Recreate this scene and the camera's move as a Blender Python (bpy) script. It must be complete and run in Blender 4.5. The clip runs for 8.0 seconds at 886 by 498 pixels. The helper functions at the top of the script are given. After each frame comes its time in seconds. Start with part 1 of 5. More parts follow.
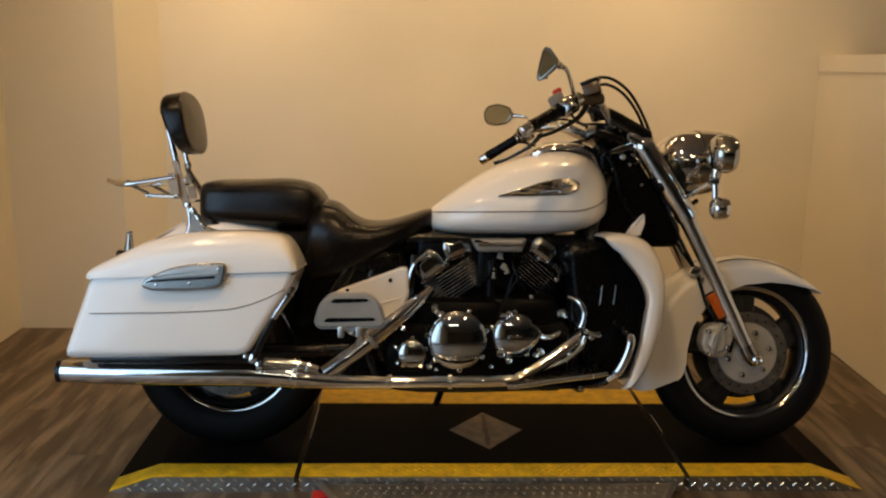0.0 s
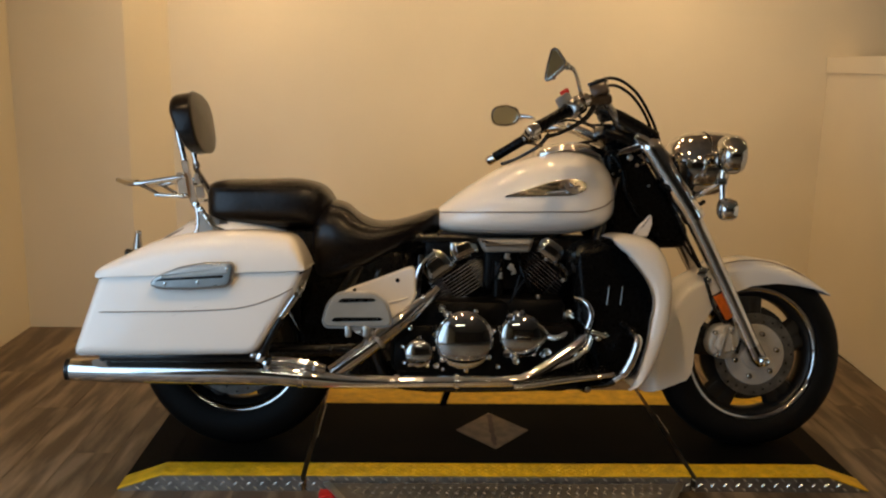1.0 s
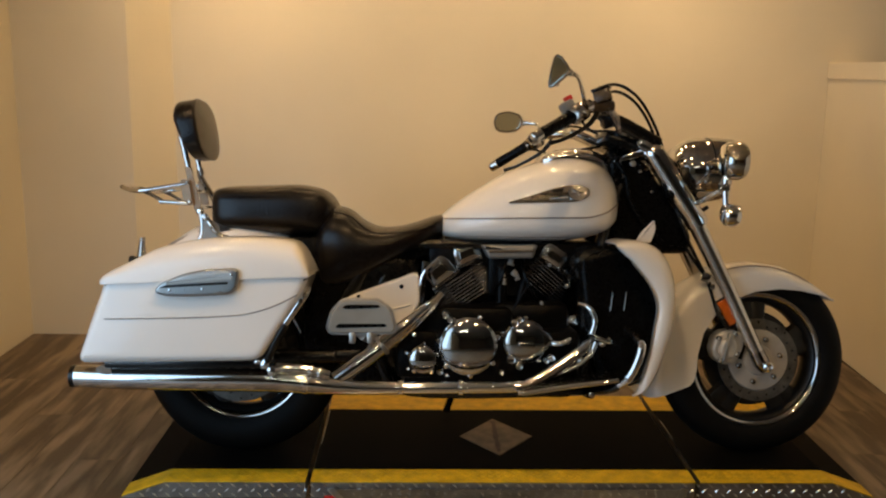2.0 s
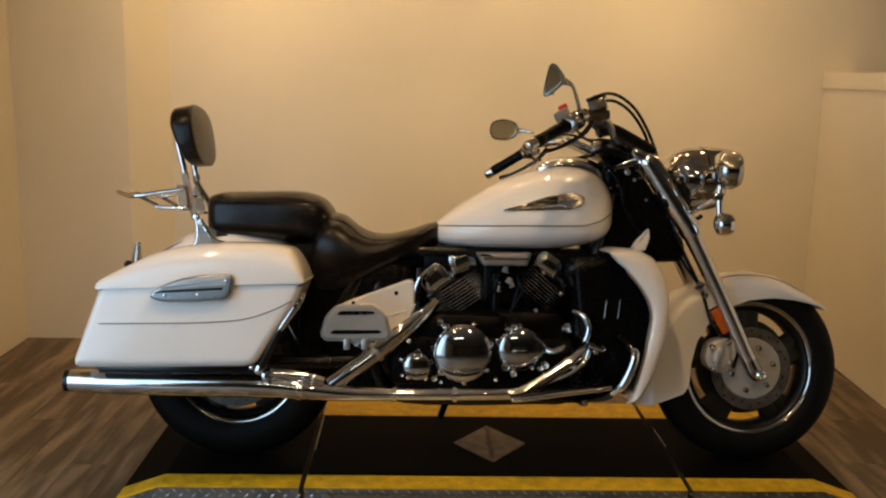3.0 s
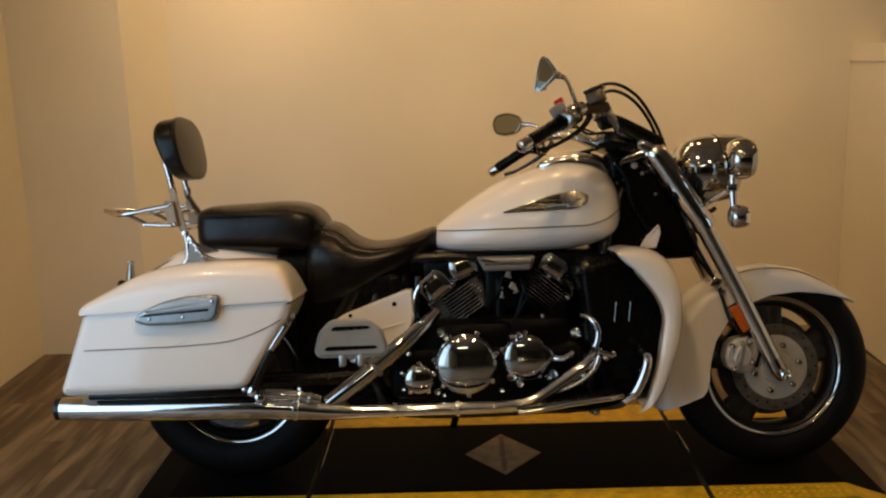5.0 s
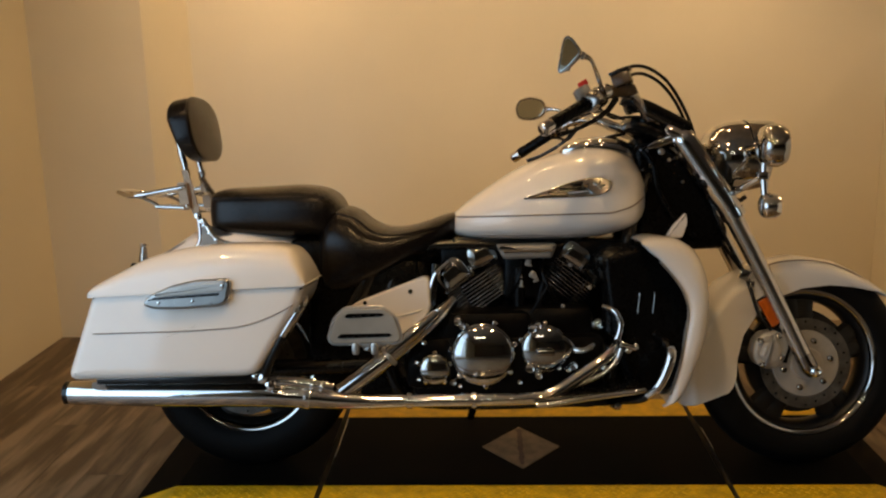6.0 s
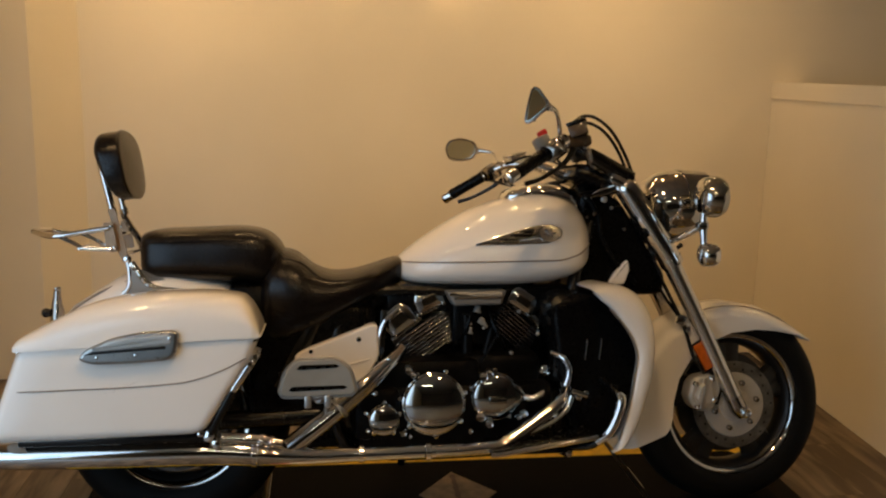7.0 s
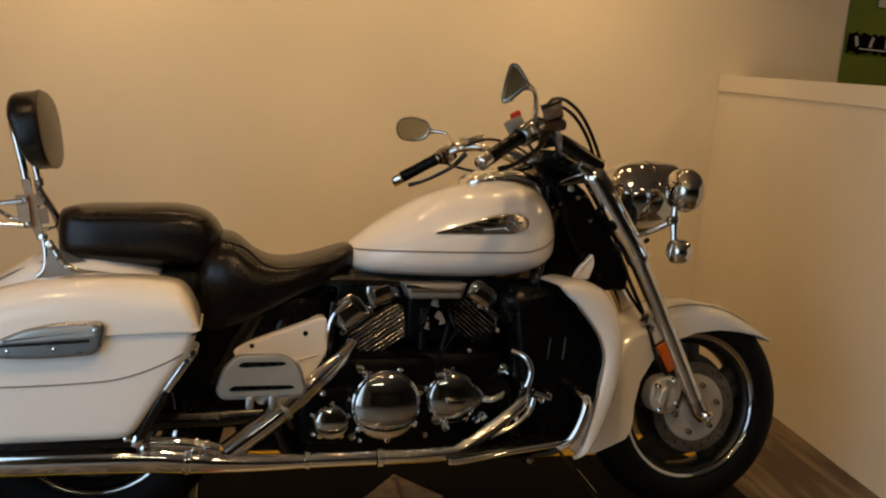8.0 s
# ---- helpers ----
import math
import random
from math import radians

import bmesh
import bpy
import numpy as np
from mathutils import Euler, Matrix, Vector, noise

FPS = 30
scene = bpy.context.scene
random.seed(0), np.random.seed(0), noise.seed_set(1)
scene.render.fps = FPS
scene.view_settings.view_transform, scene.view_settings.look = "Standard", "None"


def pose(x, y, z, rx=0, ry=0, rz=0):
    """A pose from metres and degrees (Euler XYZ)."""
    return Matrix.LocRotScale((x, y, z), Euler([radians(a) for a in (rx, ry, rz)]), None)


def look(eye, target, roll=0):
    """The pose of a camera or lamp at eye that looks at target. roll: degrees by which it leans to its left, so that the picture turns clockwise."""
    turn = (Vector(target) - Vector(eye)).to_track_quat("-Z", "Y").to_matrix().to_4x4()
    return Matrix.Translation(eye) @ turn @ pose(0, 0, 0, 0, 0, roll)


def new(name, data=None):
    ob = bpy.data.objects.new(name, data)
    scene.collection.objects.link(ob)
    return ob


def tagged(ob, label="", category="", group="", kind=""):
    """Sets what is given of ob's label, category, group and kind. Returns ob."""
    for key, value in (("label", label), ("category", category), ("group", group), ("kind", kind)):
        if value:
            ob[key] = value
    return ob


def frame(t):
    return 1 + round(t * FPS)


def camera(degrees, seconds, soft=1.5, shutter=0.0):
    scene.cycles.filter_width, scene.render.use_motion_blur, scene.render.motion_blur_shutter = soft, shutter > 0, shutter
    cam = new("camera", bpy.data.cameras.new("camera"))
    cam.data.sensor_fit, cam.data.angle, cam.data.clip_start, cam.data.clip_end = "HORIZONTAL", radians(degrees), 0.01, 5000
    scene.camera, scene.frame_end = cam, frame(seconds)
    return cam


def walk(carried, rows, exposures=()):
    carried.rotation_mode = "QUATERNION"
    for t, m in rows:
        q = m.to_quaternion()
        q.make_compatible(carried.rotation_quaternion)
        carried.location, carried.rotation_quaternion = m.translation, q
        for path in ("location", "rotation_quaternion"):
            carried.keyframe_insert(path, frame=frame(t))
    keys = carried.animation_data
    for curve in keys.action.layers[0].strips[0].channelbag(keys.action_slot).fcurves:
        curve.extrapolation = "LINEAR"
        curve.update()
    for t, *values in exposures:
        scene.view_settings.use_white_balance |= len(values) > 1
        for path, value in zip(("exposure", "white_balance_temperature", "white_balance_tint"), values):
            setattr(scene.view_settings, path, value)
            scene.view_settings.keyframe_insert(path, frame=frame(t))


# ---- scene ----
cam = camera(52.4, 8.0, soft=2.2)
PATH = [
    (0, (0.577, -2.862, 1.247), (0.651, -0.905, 0.84), 0.9),
    (0.5, (0.574, -2.867, 1.241), (0.641, -0.91, 0.834), 0.9),
    (1, (0.574, -2.869, 1.244), (0.634, -0.911, 0.84), 1.0),
    (1.5, (0.575, -2.876, 1.247), (0.627, -0.918, 0.844), 0.8),
    (1.7, (0.567, -2.873, 1.247), (0.623, -0.914, 0.848), 0.8),
    (2.8, (0.561, -2.879, 1.235), (0.628, -0.916, 0.859), 1.1),
    (3, (0.569, -2.882, 1.251), (0.635, -0.919, 0.873), 1.3),
    (3.5, (0.583, -2.877, 1.254), (0.634, -0.911, 0.89), 0.4),
    (3.8, (0.594, -2.872, 1.271), (0.6, -0.899, 0.941), -0.4),
    (4, (0.592, -2.866, 1.275), (0.623, -0.89, 0.967), -1.1),
    (4.1, (0.607, -2.865, 1.287), (0.628, -0.89, 0.974), -4.1),
    (4.2, (0.606, -2.843, 1.295), (0.598, -0.875, 0.939), -5.8),
    (4.3, (0.621, -2.837, 1.295), (0.603, -0.871, 0.929), -4.8),
    (4.5, (0.648, -2.812, 1.282), (0.655, -0.844, 0.928), -1.0),
    (4.7, (0.672, -2.779, 1.29), (0.666, -0.815, 0.911), -1.2),
    (5.8, (0.751, -2.686, 1.278), (0.672, -0.734, 0.849), -1.9),
    (6, (0.727, -2.667, 1.262), (0.641, -0.716, 0.832), -1.3),
    (6.2, (0.664, -2.652, 1.271), (0.606, -0.702, 0.832), 0.4),
    (6.5, (0.555, -2.625, 1.296), (0.644, -0.673, 0.869), 1.3),
    (6.8, (0.465, -2.598, 1.316), (0.705, -0.651, 0.926), 0.3),
    (7, (0.411, -2.582, 1.327), (0.682, -0.639, 0.938), 1.3),
    (7.3, (0.379, -2.549, 1.311), (0.714, -0.624, 0.887), 4.4),
    (7.5, (0.358, -2.505, 1.316), (0.721, -0.588, 0.876), 4.7),
    (7.7, (0.343, -2.461, 1.307), (0.758, -0.552, 0.874), 4.7),
    (8, (0.312, -2.353, 1.297), (0.784, -0.455, 0.878), 4.3),
]
walk(cam, [(t, look(eye, target, roll)) for t, eye, target, roll in PATH],
     exposures=[(0, 0.06, 6550, 10), (3.0, 0.05, 6600, 10), (4.0, -0.05, 6650, 10), (4.5, -0.15, 6700, 10.5), (6.0, -0.09, 6950, 11.5), (7.0, -0.19, 7000, 12), (8.0, -0.22, 7050, 12)])

from mathutils.bvhtree import BVHTree

# ---------- world and lights ----------
WARM = (1.0, 0.65, 0.305)
COOL = (0.46, 0.71, 1.0)
world = bpy.data.worlds.new("room_world")
world.use_nodes = True
scene.world = world
world.node_tree.nodes["Background"].inputs[0].default_value = (0.35, 0.28, 0.2, 1)
world.node_tree.nodes["Background"].inputs[1].default_value = 0.02
FLOOR_Z, CEIL_Z = -0.055, 2.60
LEFT_X, RIGHT_X, BACK_Y, PILLAR_Y, FRONT_Y = -1.31, 2.487, 1.59, 1.43, -9.0
# ceiling downlights: x, y, power, cone in degrees, and the point each one is aimed at
DOWNLIGHTS = [(0.52, 0.95, 66, 13, (0.52, 1.59, 1.78)), (0.99, 0.95, 66, 13, (0.99, 1.59, 1.78)),
              (-0.45, 0.95, 38, 88, (-0.5, 1.59, 1.2)), (0.15, 0.6, 56, 80, (0.1, 1.59, 1.05)), (1.35, 0.6, 56, 80, (1.4, 1.59, 1.05)), (2.1, 0.95, 32, 90, (2.1, 1.59, 1.4)),
              (-0.55, -0.95, 17, 130, None), (0.62, -1.2, 56, 130, None), (0.0, -2.7, 12, 130, (0.0, -2.2, 0)), (1.6, -2.7, 30, 130, (1.5, -1.8, 0)), (3.6, 0.5, 26, 140, None)]


def lamp(name, kind, place, target, power, colour):
    data = bpy.data.lights.new(name, kind)
    data.energy, data.color = power, colour
    ob = new(name, data)
    ob.matrix_world = look(place, target)
    return data


for lx, ly, power, cone, aim in DOWNLIGHTS:
    spot_data = lamp("downlight_lamp", "SPOT", (lx, ly, CEIL_Z - 0.035), aim or (lx, ly + 0.001, 0), power, WARM)
    spot_data.spot_size, spot_data.spot_blend, spot_data.shadow_soft_size = radians(cone), 0.9, 0.075
WIN = (-4.4, -0.75, 0.05, 2.1)
window_data = lamp("window_lamp", "AREA", (LEFT_X - 0.04, WIN[1] - 1.05, (WIN[2] + WIN[3]) / 2), (0.0, -0.9, 0.35), 24, COOL)
window_data.shape, window_data.size, window_data.size_y = "RECTANGLE", 2.1, 1.9


# ---------- materials ----------
def material(name, base, rough=0.5, metal=0.0, vary=0.15, scale=12.0, bump=0.0, bump_scale=80.0, coat=0.0,
             rough_vary=0.08, stretch=(1, 1, 1), second=None, island=False, span=(0.3, 0.7), **extra):
    """A principled material with colour, roughness and relief that vary at two scales."""
    m = bpy.data.materials.new(name)
    m.use_nodes = True
    nt = m.node_tree
    b = nt.nodes["Principled BSDF"]
    coord = nt.nodes.new("ShaderNodeTexCoord")
    mapping = nt.nodes.new("ShaderNodeMapping")
    mapping.inputs["Scale"].default_value = stretch
    nt.links.new(coord.outputs["Object"], mapping.inputs[0])
    big, fine = nt.nodes.new("ShaderNodeTexNoise"), nt.nodes.new("ShaderNodeTexNoise")
    big.inputs["Scale"].default_value, fine.inputs["Scale"].default_value = scale, bump_scale
    big.inputs["Detail"].default_value, fine.inputs["Detail"].default_value = 5, 3
    for tex in (big, fine):
        nt.links.new(mapping.outputs[0], tex.inputs["Vector"])
    ramp = nt.nodes.new("ShaderNodeValToRGB")
    low = second or tuple(c * (1 - vary) for c in base)
    high = base if second else tuple(min(1, c * (1 + vary * 0.5)) for c in base)
    ramp.color_ramp.elements[0].position, ramp.color_ramp.elements[1].position = span
    ramp.color_ramp.elements[0].color, ramp.color_ramp.elements[1].color = (*low, 1), (*high, 1)
    nt.links.new(big.outputs["Fac"], ramp.inputs["Fac"])
    colour = ramp.outputs[0]
    if island:
        info = nt.nodes.new("ShaderNodeObjectInfo")
        hsv = nt.nodes.new("ShaderNodeHueSaturation")
        mr = nt.nodes.new("ShaderNodeMapRange")
        mr.inputs["To Min"].default_value, mr.inputs["To Max"].default_value = 0.92, 1.08
        nt.links.new(info.outputs["Random"], mr.inputs["Value"])
        spot = nt.nodes.new("ShaderNodeNewGeometry")
        shift = nt.nodes.new("ShaderNodeVectorMath")
        shift.operation = "MULTIPLY_ADD"
        shift.inputs[1].default_value = (7.3, 13.1, 3.7)
        nt.links.new(info.outputs["Random"], shift.inputs[0])
        nt.links.new(spot.outputs["Position"], shift.inputs[2])
        nt.links.new(shift.outputs[0], mapping.inputs[0])
        nt.links.new(mr.outputs[0], hsv.inputs["Value"])
        nt.links.new(colour, hsv.inputs["Color"])
        colour = hsv.outputs[0]
    nt.links.new(colour, b.inputs["Base Color"])
    rr = nt.nodes.new("ShaderNodeMapRange")
    rr.inputs["To Min"].default_value = max(0.01, rough - rough_vary)
    rr.inputs["To Max"].default_value = min(1, rough + rough_vary)
    nt.links.new(fine.outputs["Fac"], rr.inputs["Value"])
    nt.links.new(rr.outputs[0], b.inputs["Roughness"])
    b.inputs["Metallic"].default_value = metal
    b.inputs["Coat Weight"].default_value = coat
    b.inputs["Coat Roughness"].default_value = 0.05
    if bump:
        bp = nt.nodes.new("ShaderNodeBump")
        bp.inputs["Strength"].default_value, bp.inputs["Distance"].default_value = bump, 0.002
        nt.links.new(fine.outputs["Fac"], bp.inputs["Height"])
        nt.links.new(bp.outputs[0], b.inputs["Normal"])
    for key, value in extra.items():
        b.inputs[key.replace("_", " ")].default_value = value
    return m


WALL = material("wall_paint", (0.79, 0.715, 0.56), 0.42, vary=0.04, scale=2.0, bump=0.12, bump_scale=220)
SHOP_CEILING = material("tan_reflection_ceiling", (0.42, 0.36, 0.29), 0.8, vary=0.1, scale=2)
# dark base stands in for the dimness of the room behind the camera
DARK_WALL = material("dim_reflection_wall", (0.17, 0.135, 0.10), 0.6, vary=0.2, scale=2)
CEILING = material("ceiling_paint", (0.46, 0.38, 0.29), 0.8, vary=0.05, scale=2, bump=0.2, bump_scale=150)
PLANK = material("floor_laminate", (0.205, 0.152, 0.098), 0.5, vary=0.35, scale=3.2, bump=0.15, bump_scale=60, stretch=(6, 0.8, 1),
                 second=(0.070, 0.046, 0.026), island=True, span=(0.42, 0.62))
# grey stands in for daylight on the unseen floor that the chrome reflects
BOUNCE_FLOOR = material("grey_bounce_floor", (0.17, 0.165, 0.155), 0.4, vary=0.25, scale=5, bump=0.1, bump_scale=90)
UNDERLAY = material("floor_joint", (0.05, 0.035, 0.025), 0.9, vary=0.2)
RUBBER_MAT = material("ribbed_rubber_mat", (0.0028, 0.0025, 0.0022), 0.75, vary=0.35, scale=6, bump=0.4, bump_scale=260, Specular_IOR_Level=0.06)
YELLOW = material("yellow_safety_paint", (0.72, 0.44, 0.006), 0.58, vary=0.3, scale=22, bump=0.3, bump_scale=160)
# paler version of the deck metal, so the bars contrast with the plate
TREAD_BAR = material("bright_tread_bar", (0.80, 0.79, 0.76), 0.32, 1.0, vary=0.2, scale=30)
TREAD = material("aluminium_tread_plate", (0.37, 0.355, 0.33), 0.5, 1.0, vary=0.3, scale=18, bump=0.2, bump_scale=120)
TAN_EMBLEM = material("worn_printed_emblem", (0.20, 0.135, 0.085), 0.6, vary=0.4, scale=25, bump=0.2)
EMBLEM_DARK = material("worn_dark_print", (0.085, 0.045, 0.032), 0.6, vary=0.4, scale=40)
RED = material("red_paint", (0.5, 0.02, 0.015), 0.4)
PEARL = material("pearl_white_paint", (0.84, 0.80, 0.745), 0.30, vary=0.03, scale=3, coat=1.0, bump_scale=500, rough_vary=0.03)
STRIPE = material("taupe_pinstripe", (0.26, 0.215, 0.175), 0.4, vary=0.05)
CHROME = material("chrome_plating", (0.80, 0.79, 0.77), 0.06, 1.0, vary=0.06, scale=9, rough_vary=0.04)
SATIN = material("brushed_aluminium", (0.58, 0.57, 0.55), 0.40, 1.0, vary=0.15, scale=14, bump=0.1, bump_scale=140)
# chrome with its base lowered so the reflections come out darker
COVER_CHROME = material("darkened_chrome", (0.56, 0.55, 0.53), 0.06, 1.0, vary=0.15, scale=20, rough_vary=0.03)
DARK_CHROME = material("smoked_chrome", (0.42, 0.39, 0.36), 0.12, 1.0, vary=0.12)
SPOKE_GREY = material("dark_wheel_paint", (0.013, 0.012, 0.011), 0.4, 0.3, vary=0.2, scale=20)
DISC_STEEL = material("worn_disc_steel", (0.15, 0.14, 0.125), 0.45, 0.7, vary=0.55, scale=26, bump=0.3)
POLISH = material("polished_alloy", (0.74, 0.72, 0.69), 0.24, 1.0, vary=0.08, scale=6, rough_vary=0.015)
FIN_BLACK = material("black_fin_enamel", (0.012, 0.0115, 0.011), 0.3, vary=0.25, scale=14)
FIN_EDGE = material("machined_fin_edge", (0.78, 0.77, 0.74), 0.22, 1.0, vary=0.85, scale=34)
RESERVOIR = material("smoked_brown_plastic", (0.085, 0.058, 0.036), 0.25, vary=0.3, scale=25)
TRIM_PANEL = material("pale_brushed_inlay", (0.50, 0.49, 0.46), 0.42, 0.8, vary=0.1, scale=20)
# brown is the warm wall's reflection, put into the plates' base colour
WARM_TINT = material("wall_tinted_metal", (0.34, 0.245, 0.165), 0.42, 0.55, vary=0.2, scale=30)
BAG_TRIM = material("dulled_trim_metal", (0.40, 0.395, 0.38), 0.30, 1.0, vary=0.15, scale=18)
SILVER = material("cast_silver_paint", (0.62, 0.60, 0.56), 0.42, 0.5, vary=0.15, scale=30, bump=0.15)
CARRIER_GREY = material("pale_grey_disc_paint", (0.46, 0.44, 0.405), 0.5, 0.25, vary=0.12, scale=24, bump=0.15)
GREY_METAL = material("cast_grey_metal", (0.30, 0.29, 0.27), 0.5, 0.6, vary=0.2, scale=20, bump=0.15)
LEATHER = material("black_vinyl", (0.006, 0.0042, 0.0034), 0.28, vary=0.25, scale=8, bump=0.1, bump_scale=420, Specular_IOR_Level=0.30)
TYRE = material("tyre_rubber", (0.0022, 0.0021, 0.0021), 0.6, vary=0.3, scale=10, bump=0.3, bump_scale=140, Specular_IOR_Level=0.16)
BLACK = material("black_enamel", (0.0035, 0.0033, 0.0031), 0.25, vary=0.25, scale=14, bump=0.08)
ENGINE_BLACK = material("black_engine_coating", (0.003, 0.0028, 0.0028), 0.3, vary=0.4, scale=16, bump=0.3, bump_scale=200, Specular_IOR_Level=0.10)
PLASTIC = material("black_plastic", (0.003, 0.0028, 0.0027), 0.28, vary=0.2, bump=0.12, Specular_IOR_Level=0.10)
MIRROR = material("mirror_glass", (0.50, 0.52, 0.47), 0.015, 1.0, vary=0.02, rough_vary=0.01)
AMBER = material("amber_reflector", (0.62, 0.13, 0.015), 0.2, vary=0.2, scale=60, coat=0.6)
BOARD_GREY = material("grey_rubber_board", (0.27, 0.265, 0.24), 0.5, vary=0.12, scale=16, bump=0.15)
LENS = material("headlamp_glass", (0.9, 0.9, 0.9), 0.05, vary=0.02, Transmission_Weight=0.9)
GREEN = material("green_banner_cloth", (0.12, 0.17, 0.02), 0.7, vary=0.15, scale=4, bump=0.2)
PALE = material("pale_print", (0.5, 0.5, 0.47), 0.6)
GLOW = bpy.data.materials.new("lamp_glow")
GLOW.use_nodes = True
glow_bsdf = GLOW.node_tree.nodes["Principled BSDF"]
glow_bsdf.inputs["Emission Color"].default_value = (*WARM, 1)
glow_bsdf.inputs["Emission Strength"].default_value = 120
TUBE_GLOW = bpy.data.materials.new("tube_glow")
TUBE_GLOW.use_nodes = True
tube_bsdf = TUBE_GLOW.node_tree.nodes["Principled BSDF"]
tube_bsdf.inputs["Emission Color"].default_value = (1.0, 1.0, 0.78, 1)
tube_bsdf.inputs["Emission Strength"].default_value = 14
SKY = bpy.data.materials.new("window_daylight")
SKY.use_nodes = True
sky_bsdf = SKY.node_tree.nodes["Principled BSDF"]
sky_bsdf.inputs["Emission Color"].default_value = (*COOL, 1)
sky_bsdf.inputs["Emission Strength"].default_value = 0.8


# ---------- mesh helpers ----------
def part(name, bm, mat, parent=None, label="", sharp=38):
    """Links a bmesh as one mesh object under a thing or a part."""
    bmesh.ops.recalc_face_normals(bm, faces=bm.faces)
    for f in bm.faces:
        f.smooth = True
    for e in bm.edges:
        if len(e.link_faces) == 2 and e.calc_face_angle(0) > radians(sharp):
            e.smooth = False
    me = bpy.data.meshes.new(name)
    bm.to_mesh(me)
    bm.free()
    me.materials.append(mat)
    ob = new(name, me)
    if parent is not None:
        ob.parent = parent
    if label:
        ob["label"] = label
    return ob


def thing(name, label, category, group="", kind="", at=None):
    ob = new(name)
    ob.empty_display_size = 0.1
    if at is not None:
        ob.matrix_world = at
    return tagged(ob, label, category, group, kind)


def join(*bms):
    out = bms[0]
    for b in bms[1:]:
        me = bpy.data.meshes.new("tmp")
        b.to_mesh(me)
        out.from_mesh(me)
        bpy.data.meshes.remove(me)
        b.free()
    return out


def loft(rings, cap=True, loop=False):
    bm = bmesh.new()
    vs = [[bm.verts.new(p) for p in ring] for ring in rings]
    n = len(vs[0])
    pairs = list(zip(vs, vs[1:])) + ([(vs[-1], vs[0])] if loop else [])
    for a, b in pairs:
        for i in range(n):
            bm.faces.new((a[i], a[(i + 1) % n], b[(i + 1) % n], b[i]))
    if cap and not loop:
        bm.faces.new(vs[0])
        bm.faces.new(vs[-1])
    return bm


def smooth_path(points, steps=6):
    """Catmull-Rom through the points."""
    p = [Vector(q) for q in points]
    if len(p) < 3 or steps < 2:
        return p
    p = [2 * p[0] - p[1]] + p + [2 * p[-1] - p[-2]]
    out = []
    for i in range(1, len(p) - 2):
        a, b, c, d = p[i - 1:i + 3]
        for k in range(steps):
            t = k / steps
            out.append(0.5 * (2 * b + (c - a) * t + (2 * a - 5 * b + 4 * c - d) * t * t + (3 * b - a - 3 * c + d) * t ** 3))
    return out + [p[-2]]


def tube(points, r, n=12, steps=6, flat=1.0, up=None):
    """A round bar swept along a smooth path; r is one radius or one at each point."""
    path = smooth_path(points, steps)
    if isinstance(r, (int, float)):
        radii = [r] * len(path)
    else:
        radii = [float(v) for v in np.interp(np.linspace(0, len(r) - 1, len(path)), range(len(r)), r)]
    rings, side = [], None
    for i, q in enumerate(path):
        d = (path[min(i + 1, len(path) - 1)] - path[max(i - 1, 0)]).normalized()
        if side is None:
            ref = Vector(up) if up else (Vector((0, 1, 0)) if abs(d.y) < 0.9 else Vector((0, 0, 1)))
            side = d.cross(ref).normalized()
        side = (side - side.dot(d) * d).normalized()
        other = d.cross(side)
        rings.append([q + radii[i] * (math.cos(a) * side + flat * math.sin(a) * other) for a in np.linspace(0, 2 * math.pi, n, endpoint=False)])
    return loft(rings)


def lathe(profile, centre=(0, 0, 0), axis=(0, -1, 0), n=40, closed=False):
    """Turns a profile of (radius, height along axis) round the axis."""
    q = Vector((0, 0, 1)).rotation_difference(Vector(axis).normalized())
    rings = []
    for r, h in profile:
        rings.append([Vector(centre) + q @ Vector((max(r, 1e-4) * math.cos(a), max(r, 1e-4) * math.sin(a), h))
                      for a in np.linspace(0, 2 * math.pi, n, endpoint=False)])
    return loft(rings, cap=not closed, loop=closed)


def box(centre, size, bevel=0.004, turn=(0, 0, 0), seg=2):
    bm = bmesh.new()
    bmesh.ops.create_cube(bm, size=1)
    bm.transform(Matrix.Diagonal((*size, 1)))
    if bevel:
        bmesh.ops.bevel(bm, geom=list(bm.edges), offset=bevel, segments=seg, affect="EDGES", profile=0.5)
    bm.transform(pose(*centre, *turn))
    return bm


def round_corners(pts, r, seg=4):
    """A closed outline with its corners rounded."""
    out, n = [], len(pts)
    for i in range(n):
        a, b, c = (Vector((*pts[(i + k) % n], 0)) for k in (-1, 0, 1))
        rr = min(r, (a - b).length * 0.45, (c - b).length * 0.45)
        p, q = b + (a - b).normalized() * rr, b + (c - b).normalized() * rr
        for k in range(seg + 1):
            t = k / seg
            v = (1 - t) ** 2 * p + 2 * t * (1 - t) * b + t * t * q
            out.append((v.x, v.y))
    return out


def resample(outline, count=96):
    """The closed outline again, with its points evenly spaced."""
    p = np.array(outline + [outline[0]], float)
    d = np.concatenate([[0], np.cumsum(np.hypot(*np.diff(p, axis=0).T))])
    t = np.linspace(0, d[-1], count, endpoint=False)
    return [(float(a), float(b)) for a, b in zip(np.interp(t, d, p[:, 0]), np.interp(t, d, p[:, 1]))]


